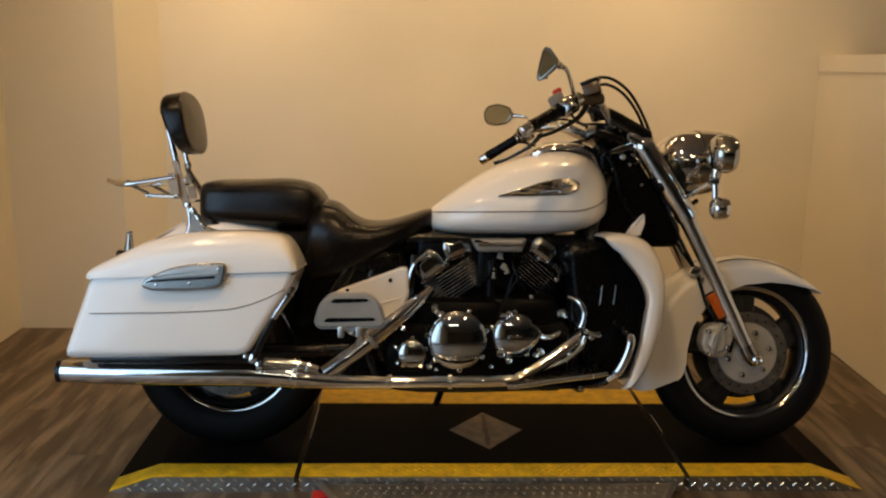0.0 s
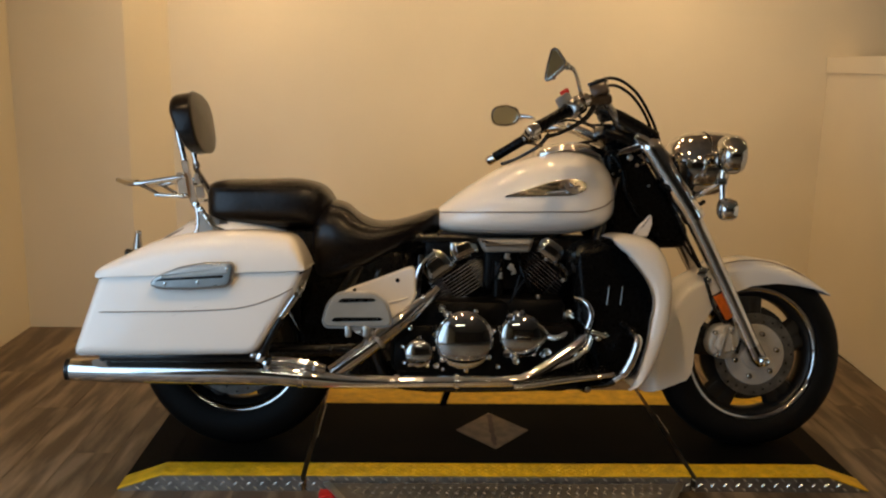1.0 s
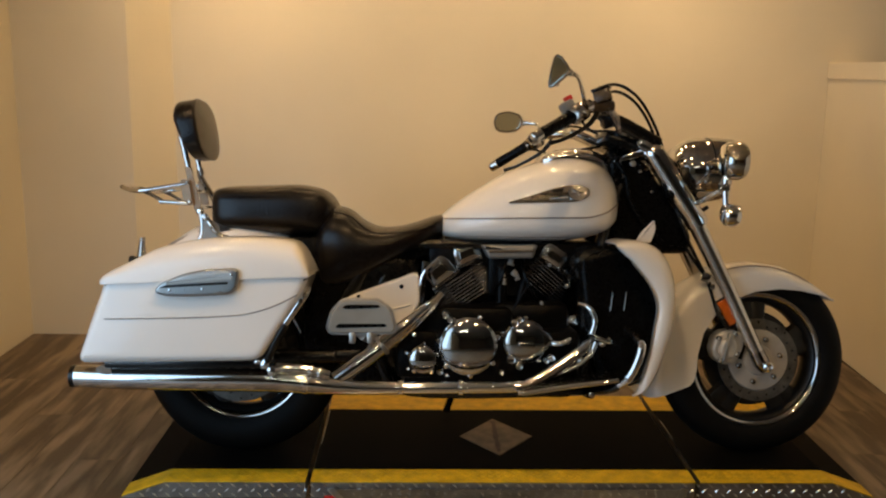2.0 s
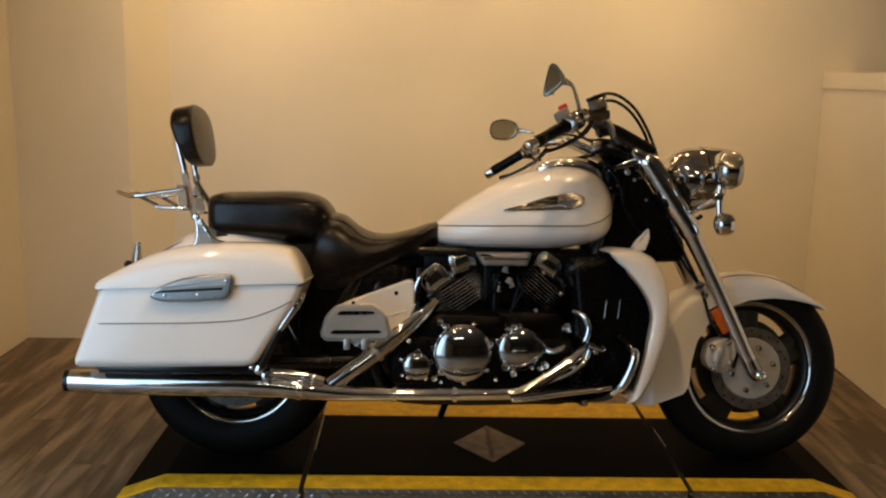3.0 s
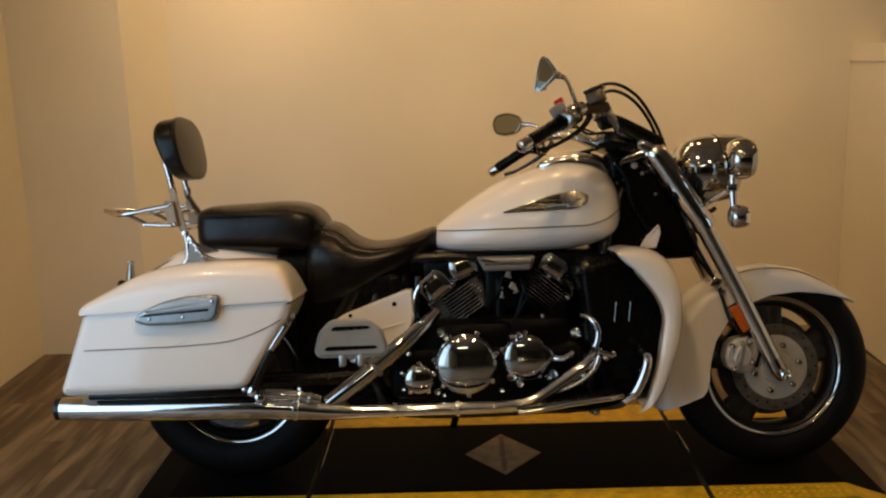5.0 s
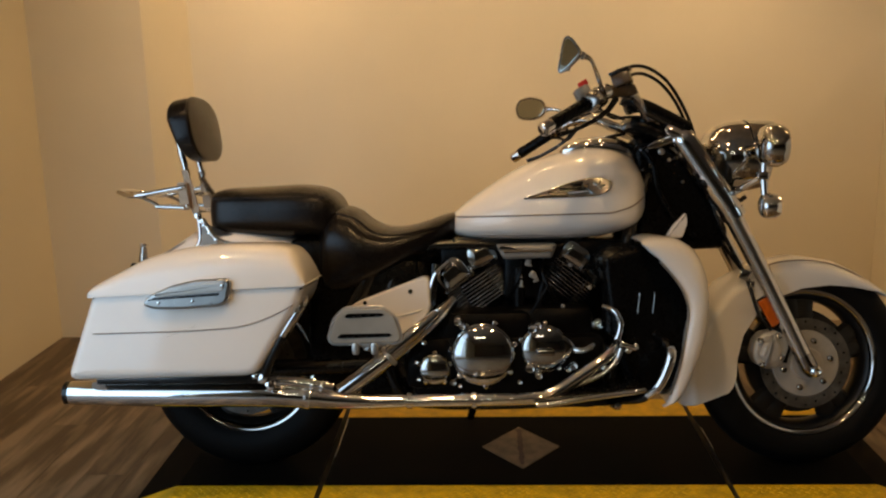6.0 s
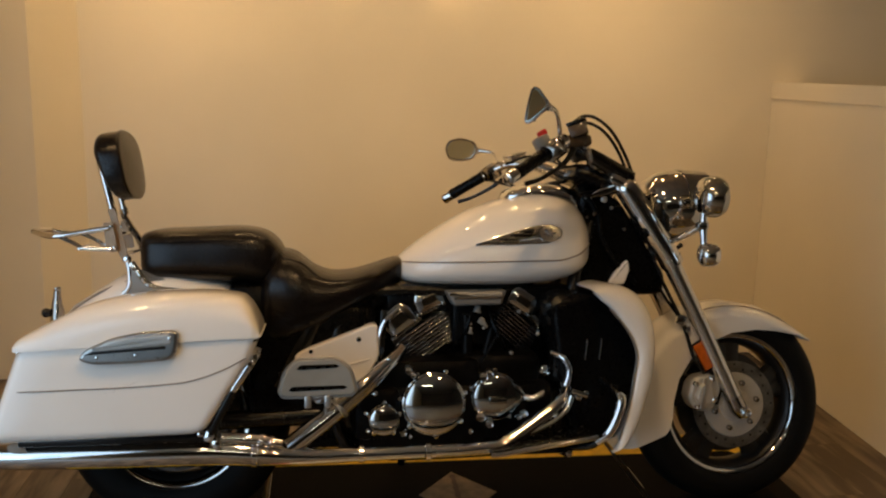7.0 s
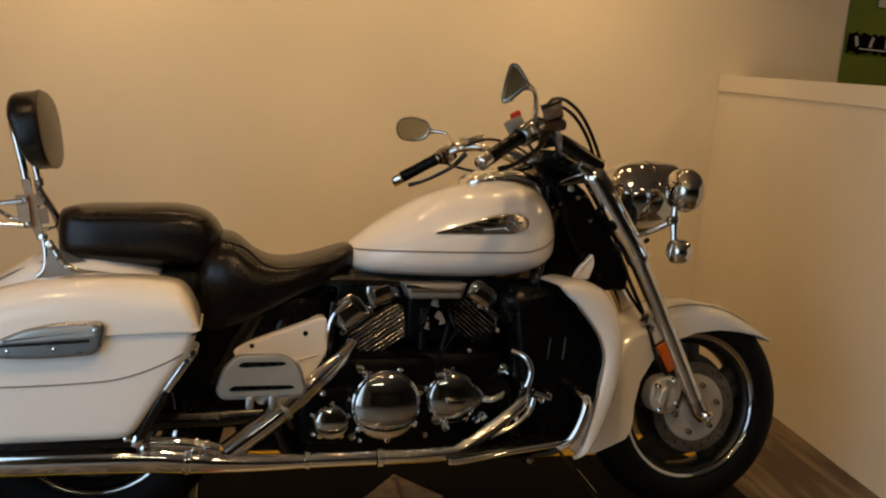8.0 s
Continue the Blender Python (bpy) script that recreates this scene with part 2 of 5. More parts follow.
def drape(points, bm, s, lift=0.0):
    """Points (x, z) laid on the outer side (s = -1: right, 1: left) of a mesh."""
    tree, out = BVHTree.FromBMesh(bm), []
    for x, z in points:
        hit = tree.ray_cast(Vector((x, s * 2.0, z)), Vector((0, -s, 0)))[0]
        if hit is not None:
            out.append((x, hit.y + s * lift, z))
    return out


def inset(outline, d):
    n, out = len(outline), []
    area = sum(outline[i][0] * outline[(i + 1) % n][1] - outline[(i + 1) % n][0] * outline[i][1] for i in range(n))
    sgn = 1 if area > 0 else -1
    for i in range(n):
        t = Vector(outline[(i + 1) % n]) - Vector(outline[i - 1])
        t = t.normalized() if t.length > 1e-9 else Vector((1, 0))
        out.append((outline[i][0] - sgn * t.y * d, outline[i][1] + sgn * t.x * d))
    return out


def pillow(outline, y_in, y_out, rnd, seg=4, back=0.0, dome=0.0):
    """An x-z outline given depth from y_in to y_out, its outer rim rounded by rnd, the inner rim by back; dome swells the face."""
    s = 1 if y_out > y_in else -1
    rings = []
    outline = resample(outline) if dome else outline
    if back:
        for k in range(seg):
            a = math.pi / 2 * k / seg
            o = inset(outline, back * (1 - math.sin(a)))
            rings.append([(x, y_in + s * back * (1 - math.cos(a)), z) for x, z in o])
        rings.append([(x, y_in + s * back, z) for x, z in outline])
    else:
        rings.append([(x, y_in, z) for x, z in outline])
    for k in range(seg + 1):
        a = math.pi / 2 * k / seg
        o = inset(outline, rnd * (1 - math.cos(a)))
        rings.append([(x, y_out - s * rnd * (1 - math.sin(a)), z) for x, z in o])
    if dome:
        mx, mz = sum(x for x, z in o) / len(o), sum(z for x, z in o) / len(o)
        for f in (0.93, 0.82, 0.66, 0.48, 0.3, 0.14):
            rings.append([(mx + (x - mx) * f, y_out + s * dome * (1 - f * f), mz + (z - mz) * f) for x, z in o])
    else:
        o = inset(outline, rnd * 1.12 + 0.0008)
        rings.append([(x, y_out, z) for x, z in o])
    return loft(rings)


def oval(w, hu, hd, n_up=2.2, n_dn=2.6, count=32):
    """Half-width w, height hu above and hd below the widest line, as (y, z)."""
    out = []
    for a in np.linspace(0, 2 * math.pi, count, endpoint=False):
        c, s = math.cos(a), math.sin(a)
        e = 2 / (n_up if s >= 0 else n_dn)
        out.append((w * math.copysign(abs(c) ** e, c), (hu if s >= 0 else hd) * math.copysign(abs(s) ** e, s)))
    return out


def hull(stations, n_up=2.2, n_dn=2.6, count=32, steps=5):
    """A body along x through stations of (x, z_bottom, z_widest, z_top, half_width)."""
    rows = smooth_rows(stations, steps)
    return loft([[(x, y, zc + z) for y, z in oval(w, zt - zc, zc - zb, n_up, n_dn, count)] for x, zb, zc, zt, w in rows])


def smooth_rows(rows, steps):
    a = np.array(rows, float)
    p = np.vstack([2 * a[0] - a[1], a, 2 * a[-1] - a[-2]])
    out = []
    for i in range(1, len(p) - 2):
        for k in range(steps):
            t = k / steps
            out.append(0.5 * (2 * p[i] + (p[i + 1] - p[i - 1]) * t + (2 * p[i - 1] - 5 * p[i] + 4 * p[i + 1] - p[i + 2]) * t * t
                              + (3 * p[i] - p[i - 1] - 3 * p[i + 1] + p[i + 2]) * t ** 3))
    return out + [a[-1]]


# ---------- the room ----------
def wall(name, a, b, z0, z1, thick, mat=WALL, label="", category="wall"):
    """A wall from a to b whose visible face runs along a-b; its thickness lies to the left of that way."""
    d = Vector((b[0] - a[0], b[1] - a[1], 0)).normalized()
    nrm = Vector((-d.y, d.x, 0)) * thick
    bm = bmesh.new()
    lo = [Vector((*a, z0)), Vector((*b, z0)), Vector((*b, z0)) + nrm, Vector((*a, z0)) + nrm]
    v = [bm.verts.new(p) for p in lo] + [bm.verts.new(p + Vector((0, 0, z1 - z0))) for p in lo]
    for f in ((0, 1, 2, 3), (4, 5, 6, 7), (0, 1, 5, 4), (1, 2, 6, 5), (2, 3, 7, 6), (3, 0, 4, 7)):
        bm.faces.new([v[i] for i in f])
    return tagged(part(name, bm, mat), label, category, kind="structure")


ROOM_E, PILLAR_X = 6.2, -0.782
wall("wall_back", (-0.62, BACK_Y), (ROOM_E, BACK_Y), FLOOR_Z, CEIL_Z, 0.12, label="warm white painted wall behind the lift")
wall("wall_splay", (PILLAR_X, PILLAR_Y), (-0.62, BACK_Y), FLOOR_Z, CEIL_Z, 0.10, label="short slanting return of white painted wall")
wall("wall_pillar", (LEFT_X, PILLAR_Y), (PILLAR_X, PILLAR_Y), FLOOR_Z, CEIL_Z, 0.16, label="boxed-out white painted wall corner")
# side wall with a window opening beside the camera
wall("wall_left_low", (LEFT_X, WIN[0]), (LEFT_X, WIN[1]), FLOOR_Z, WIN[2], 0.12, label="white painted side wall under the window")
wall("wall_left_high", (LEFT_X, WIN[0]), (LEFT_X, WIN[1]), WIN[3], CEIL_Z, 0.12, label="white painted side wall over the window")
wall("wall_left_near", (LEFT_X, FRONT_Y), (LEFT_X, WIN[0]), FLOOR_Z, CEIL_Z, 0.12, label="white painted side wall of the studio bay")
wall("wall_left_far", (LEFT_X, WIN[1]), (LEFT_X, PILLAR_Y), FLOOR_Z, CEIL_Z, 0.12, label="white painted side wall of the studio bay")
tagged(part("backdrop", box((LEFT_X - 0.7, (WIN[0] + WIN[1]) / 2, 1.2), (0.02, 6, 4), 0), SKY), "bright overcast daylight outside the window", "sky", kind="structure")


def profile_wall(x0, x1, outline):
    """A y-z outline given thickness from x0 to x1."""
    bm = bmesh.new()
    lo, hi = [[bm.verts.new((x, y, z)) for y, z in outline] for x in (x0, x1)]
    bm.faces.new(lo), bm.faces.new(hi)
    for i in range(len(lo)):
        j = (i + 1) % len(lo)
        bm.faces.new((lo[i], lo[j], hi[j], hi[i]))
    return bm


# low partition with a level flat cap, standing a little askew to the back wall
HY0, HY1, CAP_LOW, CAP_TOP = BACK_Y - 0.002, -0.9, 1.229, 1.306
SKEW = Matrix(((1, 0.062, 0, 0), (0, 1, 0, 0), (0, 0, 1, 0), (0, 0, 0, 1)))


def skewed(bm):
    bm.transform(SKEW)
    return bm


half_wall = tagged(part("wall_half", skewed(profile_wall(RIGHT_X, RIGHT_X + 0.13, [(HY0, FLOOR_Z), (HY1, FLOOR_Z), (HY1, CAP_LOW), (HY0, CAP_LOW)])), WALL),
                   "low white partition wall with a flat cap", "partition", kind="structure")
part("partition_cap", skewed(profile_wall(RIGHT_X - 0.007, RIGHT_X + 0.14, [(HY0, CAP_LOW + 0.001), (HY1 - 0.01, CAP_LOW + 0.001), (HY1 - 0.01, CAP_TOP), (HY0, CAP_TOP)])), WALL, half_wall)
# unseen closing walls, kept dark so the chrome mirrors a dim room
wall("wall_east", (ROOM_E, BACK_Y), (ROOM_E, FRONT_Y), FLOOR_Z, CEIL_Z, 0.12, DARK_WALL, label="unseen wall closing the room, dark to dim the reflections")
wall("wall_front", (ROOM_E, FRONT_Y), (LEFT_X, FRONT_Y), FLOOR_Z, CEIL_Z, 0.12, DARK_WALL, label="unseen wall behind the camera, dark to dim the reflections")
# ceilings are out of view; their tan browns chrome reflections and cuts bounce
tagged(part("ceiling", box(((LEFT_X + ROOM_E) / 2, 0.45, CEIL_Z + 0.05), (ROOM_E - LEFT_X + 0.5, 2.5, 0.1), 0), CEILING), "unseen ceiling over the bay, tan for the chrome reflections", "ceiling", kind="structure")
tagged(part("ceiling_shop", box(((LEFT_X + ROOM_E) / 2, FRONT_Y / 2 - 0.4 - 0.1, CEIL_Z + 0.05), (ROOM_E - LEFT_X + 0.5, -FRONT_Y - 0.6, 0.1), 0), SHOP_CEILING), "unseen ceiling beyond the bay, tan for the chrome reflections", "ceiling", kind="structure")
floor = tagged(part("floor", box(((LEFT_X + ROOM_E) / 2, (FRONT_Y + 2) / 2, FLOOR_Z - 0.057), (ROOM_E - LEFT_X + 0.5, 12, 0.1), 0), UNDERLAY), "brown wood-look laminate plank floor", "floor", kind="structure")
# added out of view: greys the lower chrome reflections and bounces window light
tagged(part("floor_unseen", box(((LEFT_X + ROOM_E) / 2, (FRONT_Y - 1.15) / 2, FLOOR_Z + 0.002), (ROOM_E - LEFT_X - 0.02, -FRONT_Y - 1.15, 0.006), 0.001), BOUNCE_FLOOR), "unseen grey floor added in front of the bay for reflections", "floor", kind="structure")
for lx, ly, *_ in DOWNLIGHTS:
    dl = tagged(part("downlight", lathe([(0.075, 0.0), (0.075, -0.012), (0.055, -0.012), (0.05, -0.004)], (lx, ly, CEIL_Z), (0, 0, 1), 24), SATIN),
                "round metal recessed ceiling downlight, switched on", "ceiling light", "ceiling downlights")
    part("bulb", lathe([(0.048, -0.005), (0.03, -0.012), (0.0, -0.014)], (lx, ly, CEIL_Z), (0, 0, 1), 20), GLOW, dl)

tube_light = thing("tube_light", "long fluorescent tube fixture on the shop ceiling", "ceiling light")
part("housing", box((0.35, -4.6, CEIL_Z - 0.03), (1.25, 0.14, 0.06), 0.01), CEILING, tube_light)
part("diffuser", box((0.35, -4.6, CEIL_Z - 0.07), (1.20, 0.10, 0.03), 0.01), TUBE_GLOW, tube_light, "glowing tube cover")

# ---------- the lift table ----------
PX0, PXA, PJ1, PJ2, PXB, PX1 = -0.332, -0.198, 0.237, 1.446, 1.869, 2.002
PY0, PY1, YEL = -0.294, 0.458, 0.089


def slab(x0, x1, y0, y1, z0a, z1a, z0b, z1b):
    """A deck piece whose top and bottom heights change from x0 to x1."""
    bm = bmesh.new()
    v = [bm.verts.new(p) for p in ((x0, y0, z0a), (x0, y1, z0a), (x0, y1, z1a), (x0, y0, z1a), (x1, y0, z0b), (x1, y1, z0b), (x1, y1, z1b), (x1, y0, z1b))]
    for f in ((0, 1, 2, 3), (4, 5, 6, 7), (0, 1, 5, 4), (1, 2, 6, 5), (2, 3, 7, 6), (3, 0, 4, 7)):
        bm.faces.new([v[i] for i in f])
    return bm


lift = thing("lift_table", "low motorcycle lift table with black mat and yellow edges", "lift table")
FZ, G = FLOOR_Z, 0.008
TOP = -0.004
spans = [(PX0, PXA, FZ + 0.004, TOP), (PXA, PJ1 - G, TOP, TOP), (PJ1 + G, PJ2 - G, TOP, TOP), (PJ2 + G, PXB, TOP, TOP), (PXB, PX1, TOP, FZ + 0.004)]
for x0, x1, za, zb in spans:
    part("deck", slab(x0, x1, PY0 + 0.004, PY1 - 0.004, FZ, za, FZ, zb), TREAD, lift, "aluminium tread plate deck section")
    part("rubber_mat", slab(x0, x1, PY0 + YEL, PY1 - 0.152, za + 0.0005, za + 0.0035, zb + 0.0005, zb + 0.0035), RUBBER_MAT, lift, "black rubber mat")
    part("edge_strip", slab(x0, x1, PY0, PY0 + YEL - 0.001, za + 0.0005, za + 0.004, zb + 0.0005, zb + 0.004), YELLOW, lift, "yellow painted tread edge")
    part("edge_strip", slab(x0, x1, PY1 - 0.151, PY1, za + 0.0005, za + 0.004, zb + 0.0005, zb + 0.004), YELLOW, lift, "yellow painted tread edge")


def bar_bump(centre, along, across, out, ln, wd, ht):
    """One raised tread bar: a long low diamond."""
    c, u, v, w = Vector(centre), Vector(along), Vector(across), Vector(out)
    return [c - u * ln, c - v * wd, c + u * ln, c + v * wd, c + w * ht - u * ln * 0.35, c + w * ht + u * ln * 0.35]


BUMP_FACES = ((0, 1, 4), (1, 2, 5), (1, 5, 4), (2, 3, 5), (3, 0, 4), (3, 4, 5))


def bumps(rows):
    verts, faces = [], []
    for b in rows:
        k = len(verts)
        verts += b
        faces += [tuple(k + i for i in f) for f in BUMP_FACES]
    bm = bmesh.new()
    vs = [bm.verts.new(p) for p in verts]
    for f in faces:
        bm.faces.new([vs[i] for i in f])
    return bm


def deck_top(x):
    return float(np.interp(x, [PX0, PXA, PXB, PX1], [FZ + 0.004, TOP, TOP, FZ + 0.004]))


rows = []
for k, z in enumerate((-0.015, -0.031, -0.046)):
    for x in np.arange(PX0 + 0.02 + 0.02 * (k % 2), PX1 - 0.02, 0.040):
        if z < deck_top(x) - 0.004:
            s = 1 if k % 2 else -1
            rows.append(bar_bump((x, PY0 + 0.004, z), (0.77, 0, 0.64 * s), (-0.64 * s, 0, 0.77), (0, -1, 0), 0.0105, 0.0034, 0.0030))
tagged(part("tread_pattern", bumps(rows), TREAD_BAR, lift, "raised tread bars"), kind="stuff")
rows = []
for k in range(6):
    for x in np.arange(PXA + 0.0125 * (k % 2), PXB, 0.025):
        if abs(x - PJ1) > 0.015 and abs(x - PJ2) > 0.015:
            s = 1 if k % 2 else -1
            rows.append(bar_bump((x, PY0 + 0.010 + 0.014 * k, 0.0), (0.77, 0.64 * s, 0), (-0.64 * s, 0.77, 0), (0, 0, 1), 0.0085, 0.0028, 0.0024))
tagged(part("tread_pattern", bumps(rows), YELLOW, lift, "yellow painted tread bars"), kind="stuff")
# tan diamond emblem with a dark bar down its middle
DX, DY = 0.845, 0.056
emblem = bmesh.new()
pts = ((-0.125, 0), (0, -0.156), (0.125, 0), (0, 0.156))
lo, hi = [[emblem.verts.new((DX + a, DY + b, z)) for a, b in pts] for z in (0.0, 0.0022)]
emblem.faces.new(hi)
for i in range(4):
    emblem.faces.new((lo[i], lo[(i + 1) % 4], hi[(i + 1) % 4], hi[i]))
for x, y0, y1 in ((PJ1 + 0.012, -0.01, 0.29), (PJ2 + 0.012, 0.04, 0.20)):
    part("joint_trim", box((x, (y0 + y1) / 2, 0.001), (0.002, y1 - y0, 0.0022), 0.0005), SATIN, lift, "worn metal joint trim")
bar, random_edge = bmesh.new(), random.Random(4)
edge = [(0.004 + 0.006 * random_edge.random(), -0.006 - 0.007 * random_edge.random(), y) for y in np.linspace(-0.132, 0.135, 18)]
vs = [bar.verts.new((DX + r, DY + y, 0.003)) for r, l, y in edge] + [bar.verts.new((DX + l, DY + y, 0.003)) for r, l, y in edge[::-1]]
bar.faces.new(vs)
part("emblem_bar", bar, EMBLEM_DARK, lift, "faint dark scuff across the emblem")
part("emblem", emblem, TAN_EMBLEM, lift, "worn tan diamond emblem")
# hinged step plate in front of the middle section
step = thing("step_plate", "tread plate side step hinged to the lift front", "step plate")
ov = [(0.305, PY0 - 0.004), (1.405, PY0 - 0.004), (1.30, PY0 - 0.20), (1.16, PY0 - 0.34), (0.56, PY0 - 0.34), (0.41, PY0 - 0.20)]
bm = bmesh.new()
lo, hi = [bm.verts.new((x, y, -0.034)) for x, y in ov], [bm.verts.new((x, y, -0.022)) for x, y in ov]
bm.faces.new(hi), bm.faces.new(lo[::-1])
for i in range(6):
    bm.faces.new((lo[i], lo[(i + 1) % 6], hi[(i + 1) % 6], hi[i]))
bmesh.ops.bevel(bm, geom=list(bm.edges), offset=0.003, segments=1, affect="EDGES")
part("plate", bm, TREAD, step)
rows = []
for j, y in enumerate(np.arange(PY0 - 0.325, PY0 - 0.01, 0.018)):
    lim = float(np.interp(y, [PY0 - 0.34, PY0 - 0.2, PY0], [0.30, 0.445, 0.54]))
    for x in np.arange(0.857 - lim + 0.045 + 0.014 * (j % 2), 0.857 + lim - 0.04, 0.028):
        s = 1 if j % 2 else -1
        rows.append(bar_bump((x, y, -0.022), (0.77, 0.64 * s, 0), (-0.64 * s, 0.77, 0), (0, 0, 1), 0.0095, 0.003, 0.0018))
tagged(part("tread_pattern", bumps(rows), TREAD, step, "raised tread bars"), kind="stuff")
for (xa, ya), (xb, yb) in zip(ov[1:-1] + ov[-1:], ov[2:] + ov[:1]):
    v = Vector((xb - xa, yb - ya, 0))
    part("plate_rim", box(((xa + xb) / 2, (ya + yb) / 2, -0.021), (v.length - 0.004, 0.022, 0.006), 0.002, (0, 0, math.degrees(math.atan2(v.y, v.x)))), SATIN, step, "folded bright plate rim")
for x, y in ((0.315, PY0 - 0.06), (0.345, PY0 - 0.12)):
    part("hinge_lug", box((x, y, -0.040), (0.05, 0.05, 0.026), 0.004), RED, step, "red painted hinge lug")
for x in (0.45, 1.26):
    part("foot", box((x, PY0 - 0.15, (FZ - 0.034) / 2), (0.05, 0.22, FZ * -1 - 0.034), 0.003), RED, step, "red painted support foot")

# ---------- the motorcycle ----------
LEAN, STEER, RAKE = 8.3, 3.5, 30.0
bike = thing("motorcycle", "white touring motorcycle leaning on its side stand", "motorcycle", at=pose(0, -0.04, 0, -LEAN, 0, 0))
HEAD = Vector((1.245, 0, 0.95))
STEER_AXIS = Vector((-math.sin(radians(RAKE)), 0, math.cos(radians(RAKE))))
S = Matrix.Translation(HEAD) @ Matrix.Rotation(radians(STEER), 4, STEER_AXIS) @ Matrix.Translation(-HEAD)
AXLE_F, AXLE_R = Vector((1.69, 0, 0.313)), Vector((0, 0, 0.322))


def spun(bm):
    """Turned with the handlebar."""
    bm.transform(S)
    return bm


B = S @ Matrix.Translation(HEAD) @ Matrix.Rotation(radians(-1.4), 4, "X") @ Matrix.Translation(-HEAD)


def barred(bm):
    """Turned with the handlebar, whose bar sits a little askew in its clamps."""
    bm.transform(B)
    return bm


def keep(bm):
    return bm


def flip(points):
    return [(x, -y, z) for x, y, z in points]


# wheels
def wheel(name, centre, r_tyre, r_rim, half, turn, label):
    ro = r_rim
    rim = part(name, turn(join(*[lathe([(ro + 0.004, 0.050 * k), (ro + 0.006, 0.056 * k), (ro + 0.002, 0.061 * k), (ro - 0.006, 0.060 * k), (ro - 0.014, 0.052 * k), (ro - 0.016, 0.044 * k)], centre, (0, -1, 0), 72, True) for k in (1, -1)])), COVER_CHROME, bike, label)
    part("rim_barrel", turn(lathe([(ro - 0.010, 0.05), (ro - 0.022, 0.042), (ro - 0.032, 0.02), (ro - 0.034, 0), (ro - 0.032, -0.02), (ro - 0.022, -0.042), (ro - 0.010, -0.05), (ro - 0.006, 0)],
                                  centre, (0, -1, 0), 64, True)), SPOKE_GREY, rim, "dark painted rim barrel")
    prof, rt = [], (r_tyre - r_rim) * 0.62
    for a in np.linspace(-2.35, 2.35, 19):
        prof.append((r_tyre - rt + rt * math.cos(a), half * math.copysign(abs(math.sin(a)) ** 0.85, a)))
    prof = prof + [(r_rim - 0.004, half * 0.7), (r_rim - 0.004, -half * 0.7)]
    part("tyre", turn(lathe(prof, centre, (0, -1, 0), 72, True)), TYRE, rim, "black rubber tyre")
    part("hub", turn(lathe([(0.0, 0.06), (0.03, 0.06), (0.036, 0.05), (0.045, 0.02), (0.05, -0.02), (0.036, -0.05), (0.0, -0.06)], centre, (0, -1, 0), 32)), SPOKE_GREY, rim)
    part("wheel_web", turn(lathe([(0.055, 0.016), (0.120, 0.012), (0.160, 0.006), (0.160, -0.010), (0.120, -0.012), (0.055, -0.016)], centre, (0, -1, 0), 48, True)), SPOKE_GREY, rim, "dark cast wheel centre")
    for k in range(5):
        a = 2 * math.pi * k / 5 + 0.35
        for s in (-1, 1):
            p, q = a + 0.22 * s, a + 0.13 * s
            spoke = tube([(centre.x + 0.04 * math.cos(p), -0.012, centre.z + 0.04 * math.sin(p)),
                          (centre.x + 0.5 * r_rim * math.cos(q * 1.0), -0.018, centre.z + 0.5 * r_rim * math.sin(q)),
                          (centre.x + (r_rim - 0.022) * math.cos(q), 0, centre.z + (r_rim - 0.022) * math.sin(q))], [0.028, 0.029, 0.036], 8, 3, 0.8)
            part("spoke", turn(spoke), SPOKE_GREY, rim)
    return rim


def disc(parent, centre, y, r, turn, bolts=6):
    d = part("brake_disc", turn(lathe([(r, 0.0025), (r, -0.0025), (r - 0.034, -0.0025), (r - 0.034, 0.0025)], (centre.x, y, centre.z), (0, -1, 0), 64, True)), DISC_STEEL, parent, "drilled steel brake disc")
    part("disc_carrier", turn(lathe([(r - 0.0345, 0.001), (r - 0.038, 0.006), (0.05, 0.009), (0.045, 0.016), (0.0, 0.018)], (centre.x, y, centre.z), (0, -1, 0), 48)), CARRIER_GREY if bolts and centre.x > 1 else DISC_STEEL, parent, "grey painted disc carrier")
    for k in range(bolts):
        a = 2 * math.pi * k / bolts + 0.23
        c = (centre.x + 0.072 * math.cos(a), y - 0.010, centre.z + 0.072 * math.sin(a))
        part("bolt", turn(lathe([(0.009, -0.004), (0.009, 0.008), (0.006, 0.010), (0.0045, 0.006), (0.0, 0.005)], c, (0, -1, 0), 12)), DARK_CHROME, parent)
    for k in range(24):
        a = 2 * math.pi * k / 24
        rr = r - 0.010 - 0.007 * (k % 3)
        c = (centre.x + rr * math.cos(a), y - 0.0028, centre.z + rr * math.sin(a))
        part("disc_hole", turn(lathe([(0.0034, 0.0), (0.0034, 0.0006), (0.0, 0.0006)], c, (0, -1, 0), 8)), BLACK, parent)
    return d


front_wheel = wheel("front_wheel", AXLE_F, 0.314, 0.219, 0.070, spun, "cast wheel with chrome rim")
disc(front_wheel, AXLE_F, -0.068, 0.136, spun)
disc(front_wheel, AXLE_F, 0.068, 0.136, spun, 0)
rear_wheel = wheel("rear_wheel", AXLE_R, 0.325, 0.206, 0.074, keep, "cast wheel with chrome rim")
disc(rear_wheel, AXLE_R, -0.075, 0.150, keep)
caliper_body = [(1.520, 0.352), (1.530, 0.392), (1.552, 0.412), (1.590, 0.418), (1.622, 0.402), (1.628, 0.365), (1.612, 0.325), (1.590, 0.302), (1.556, 0.304), (1.530, 0.322)]
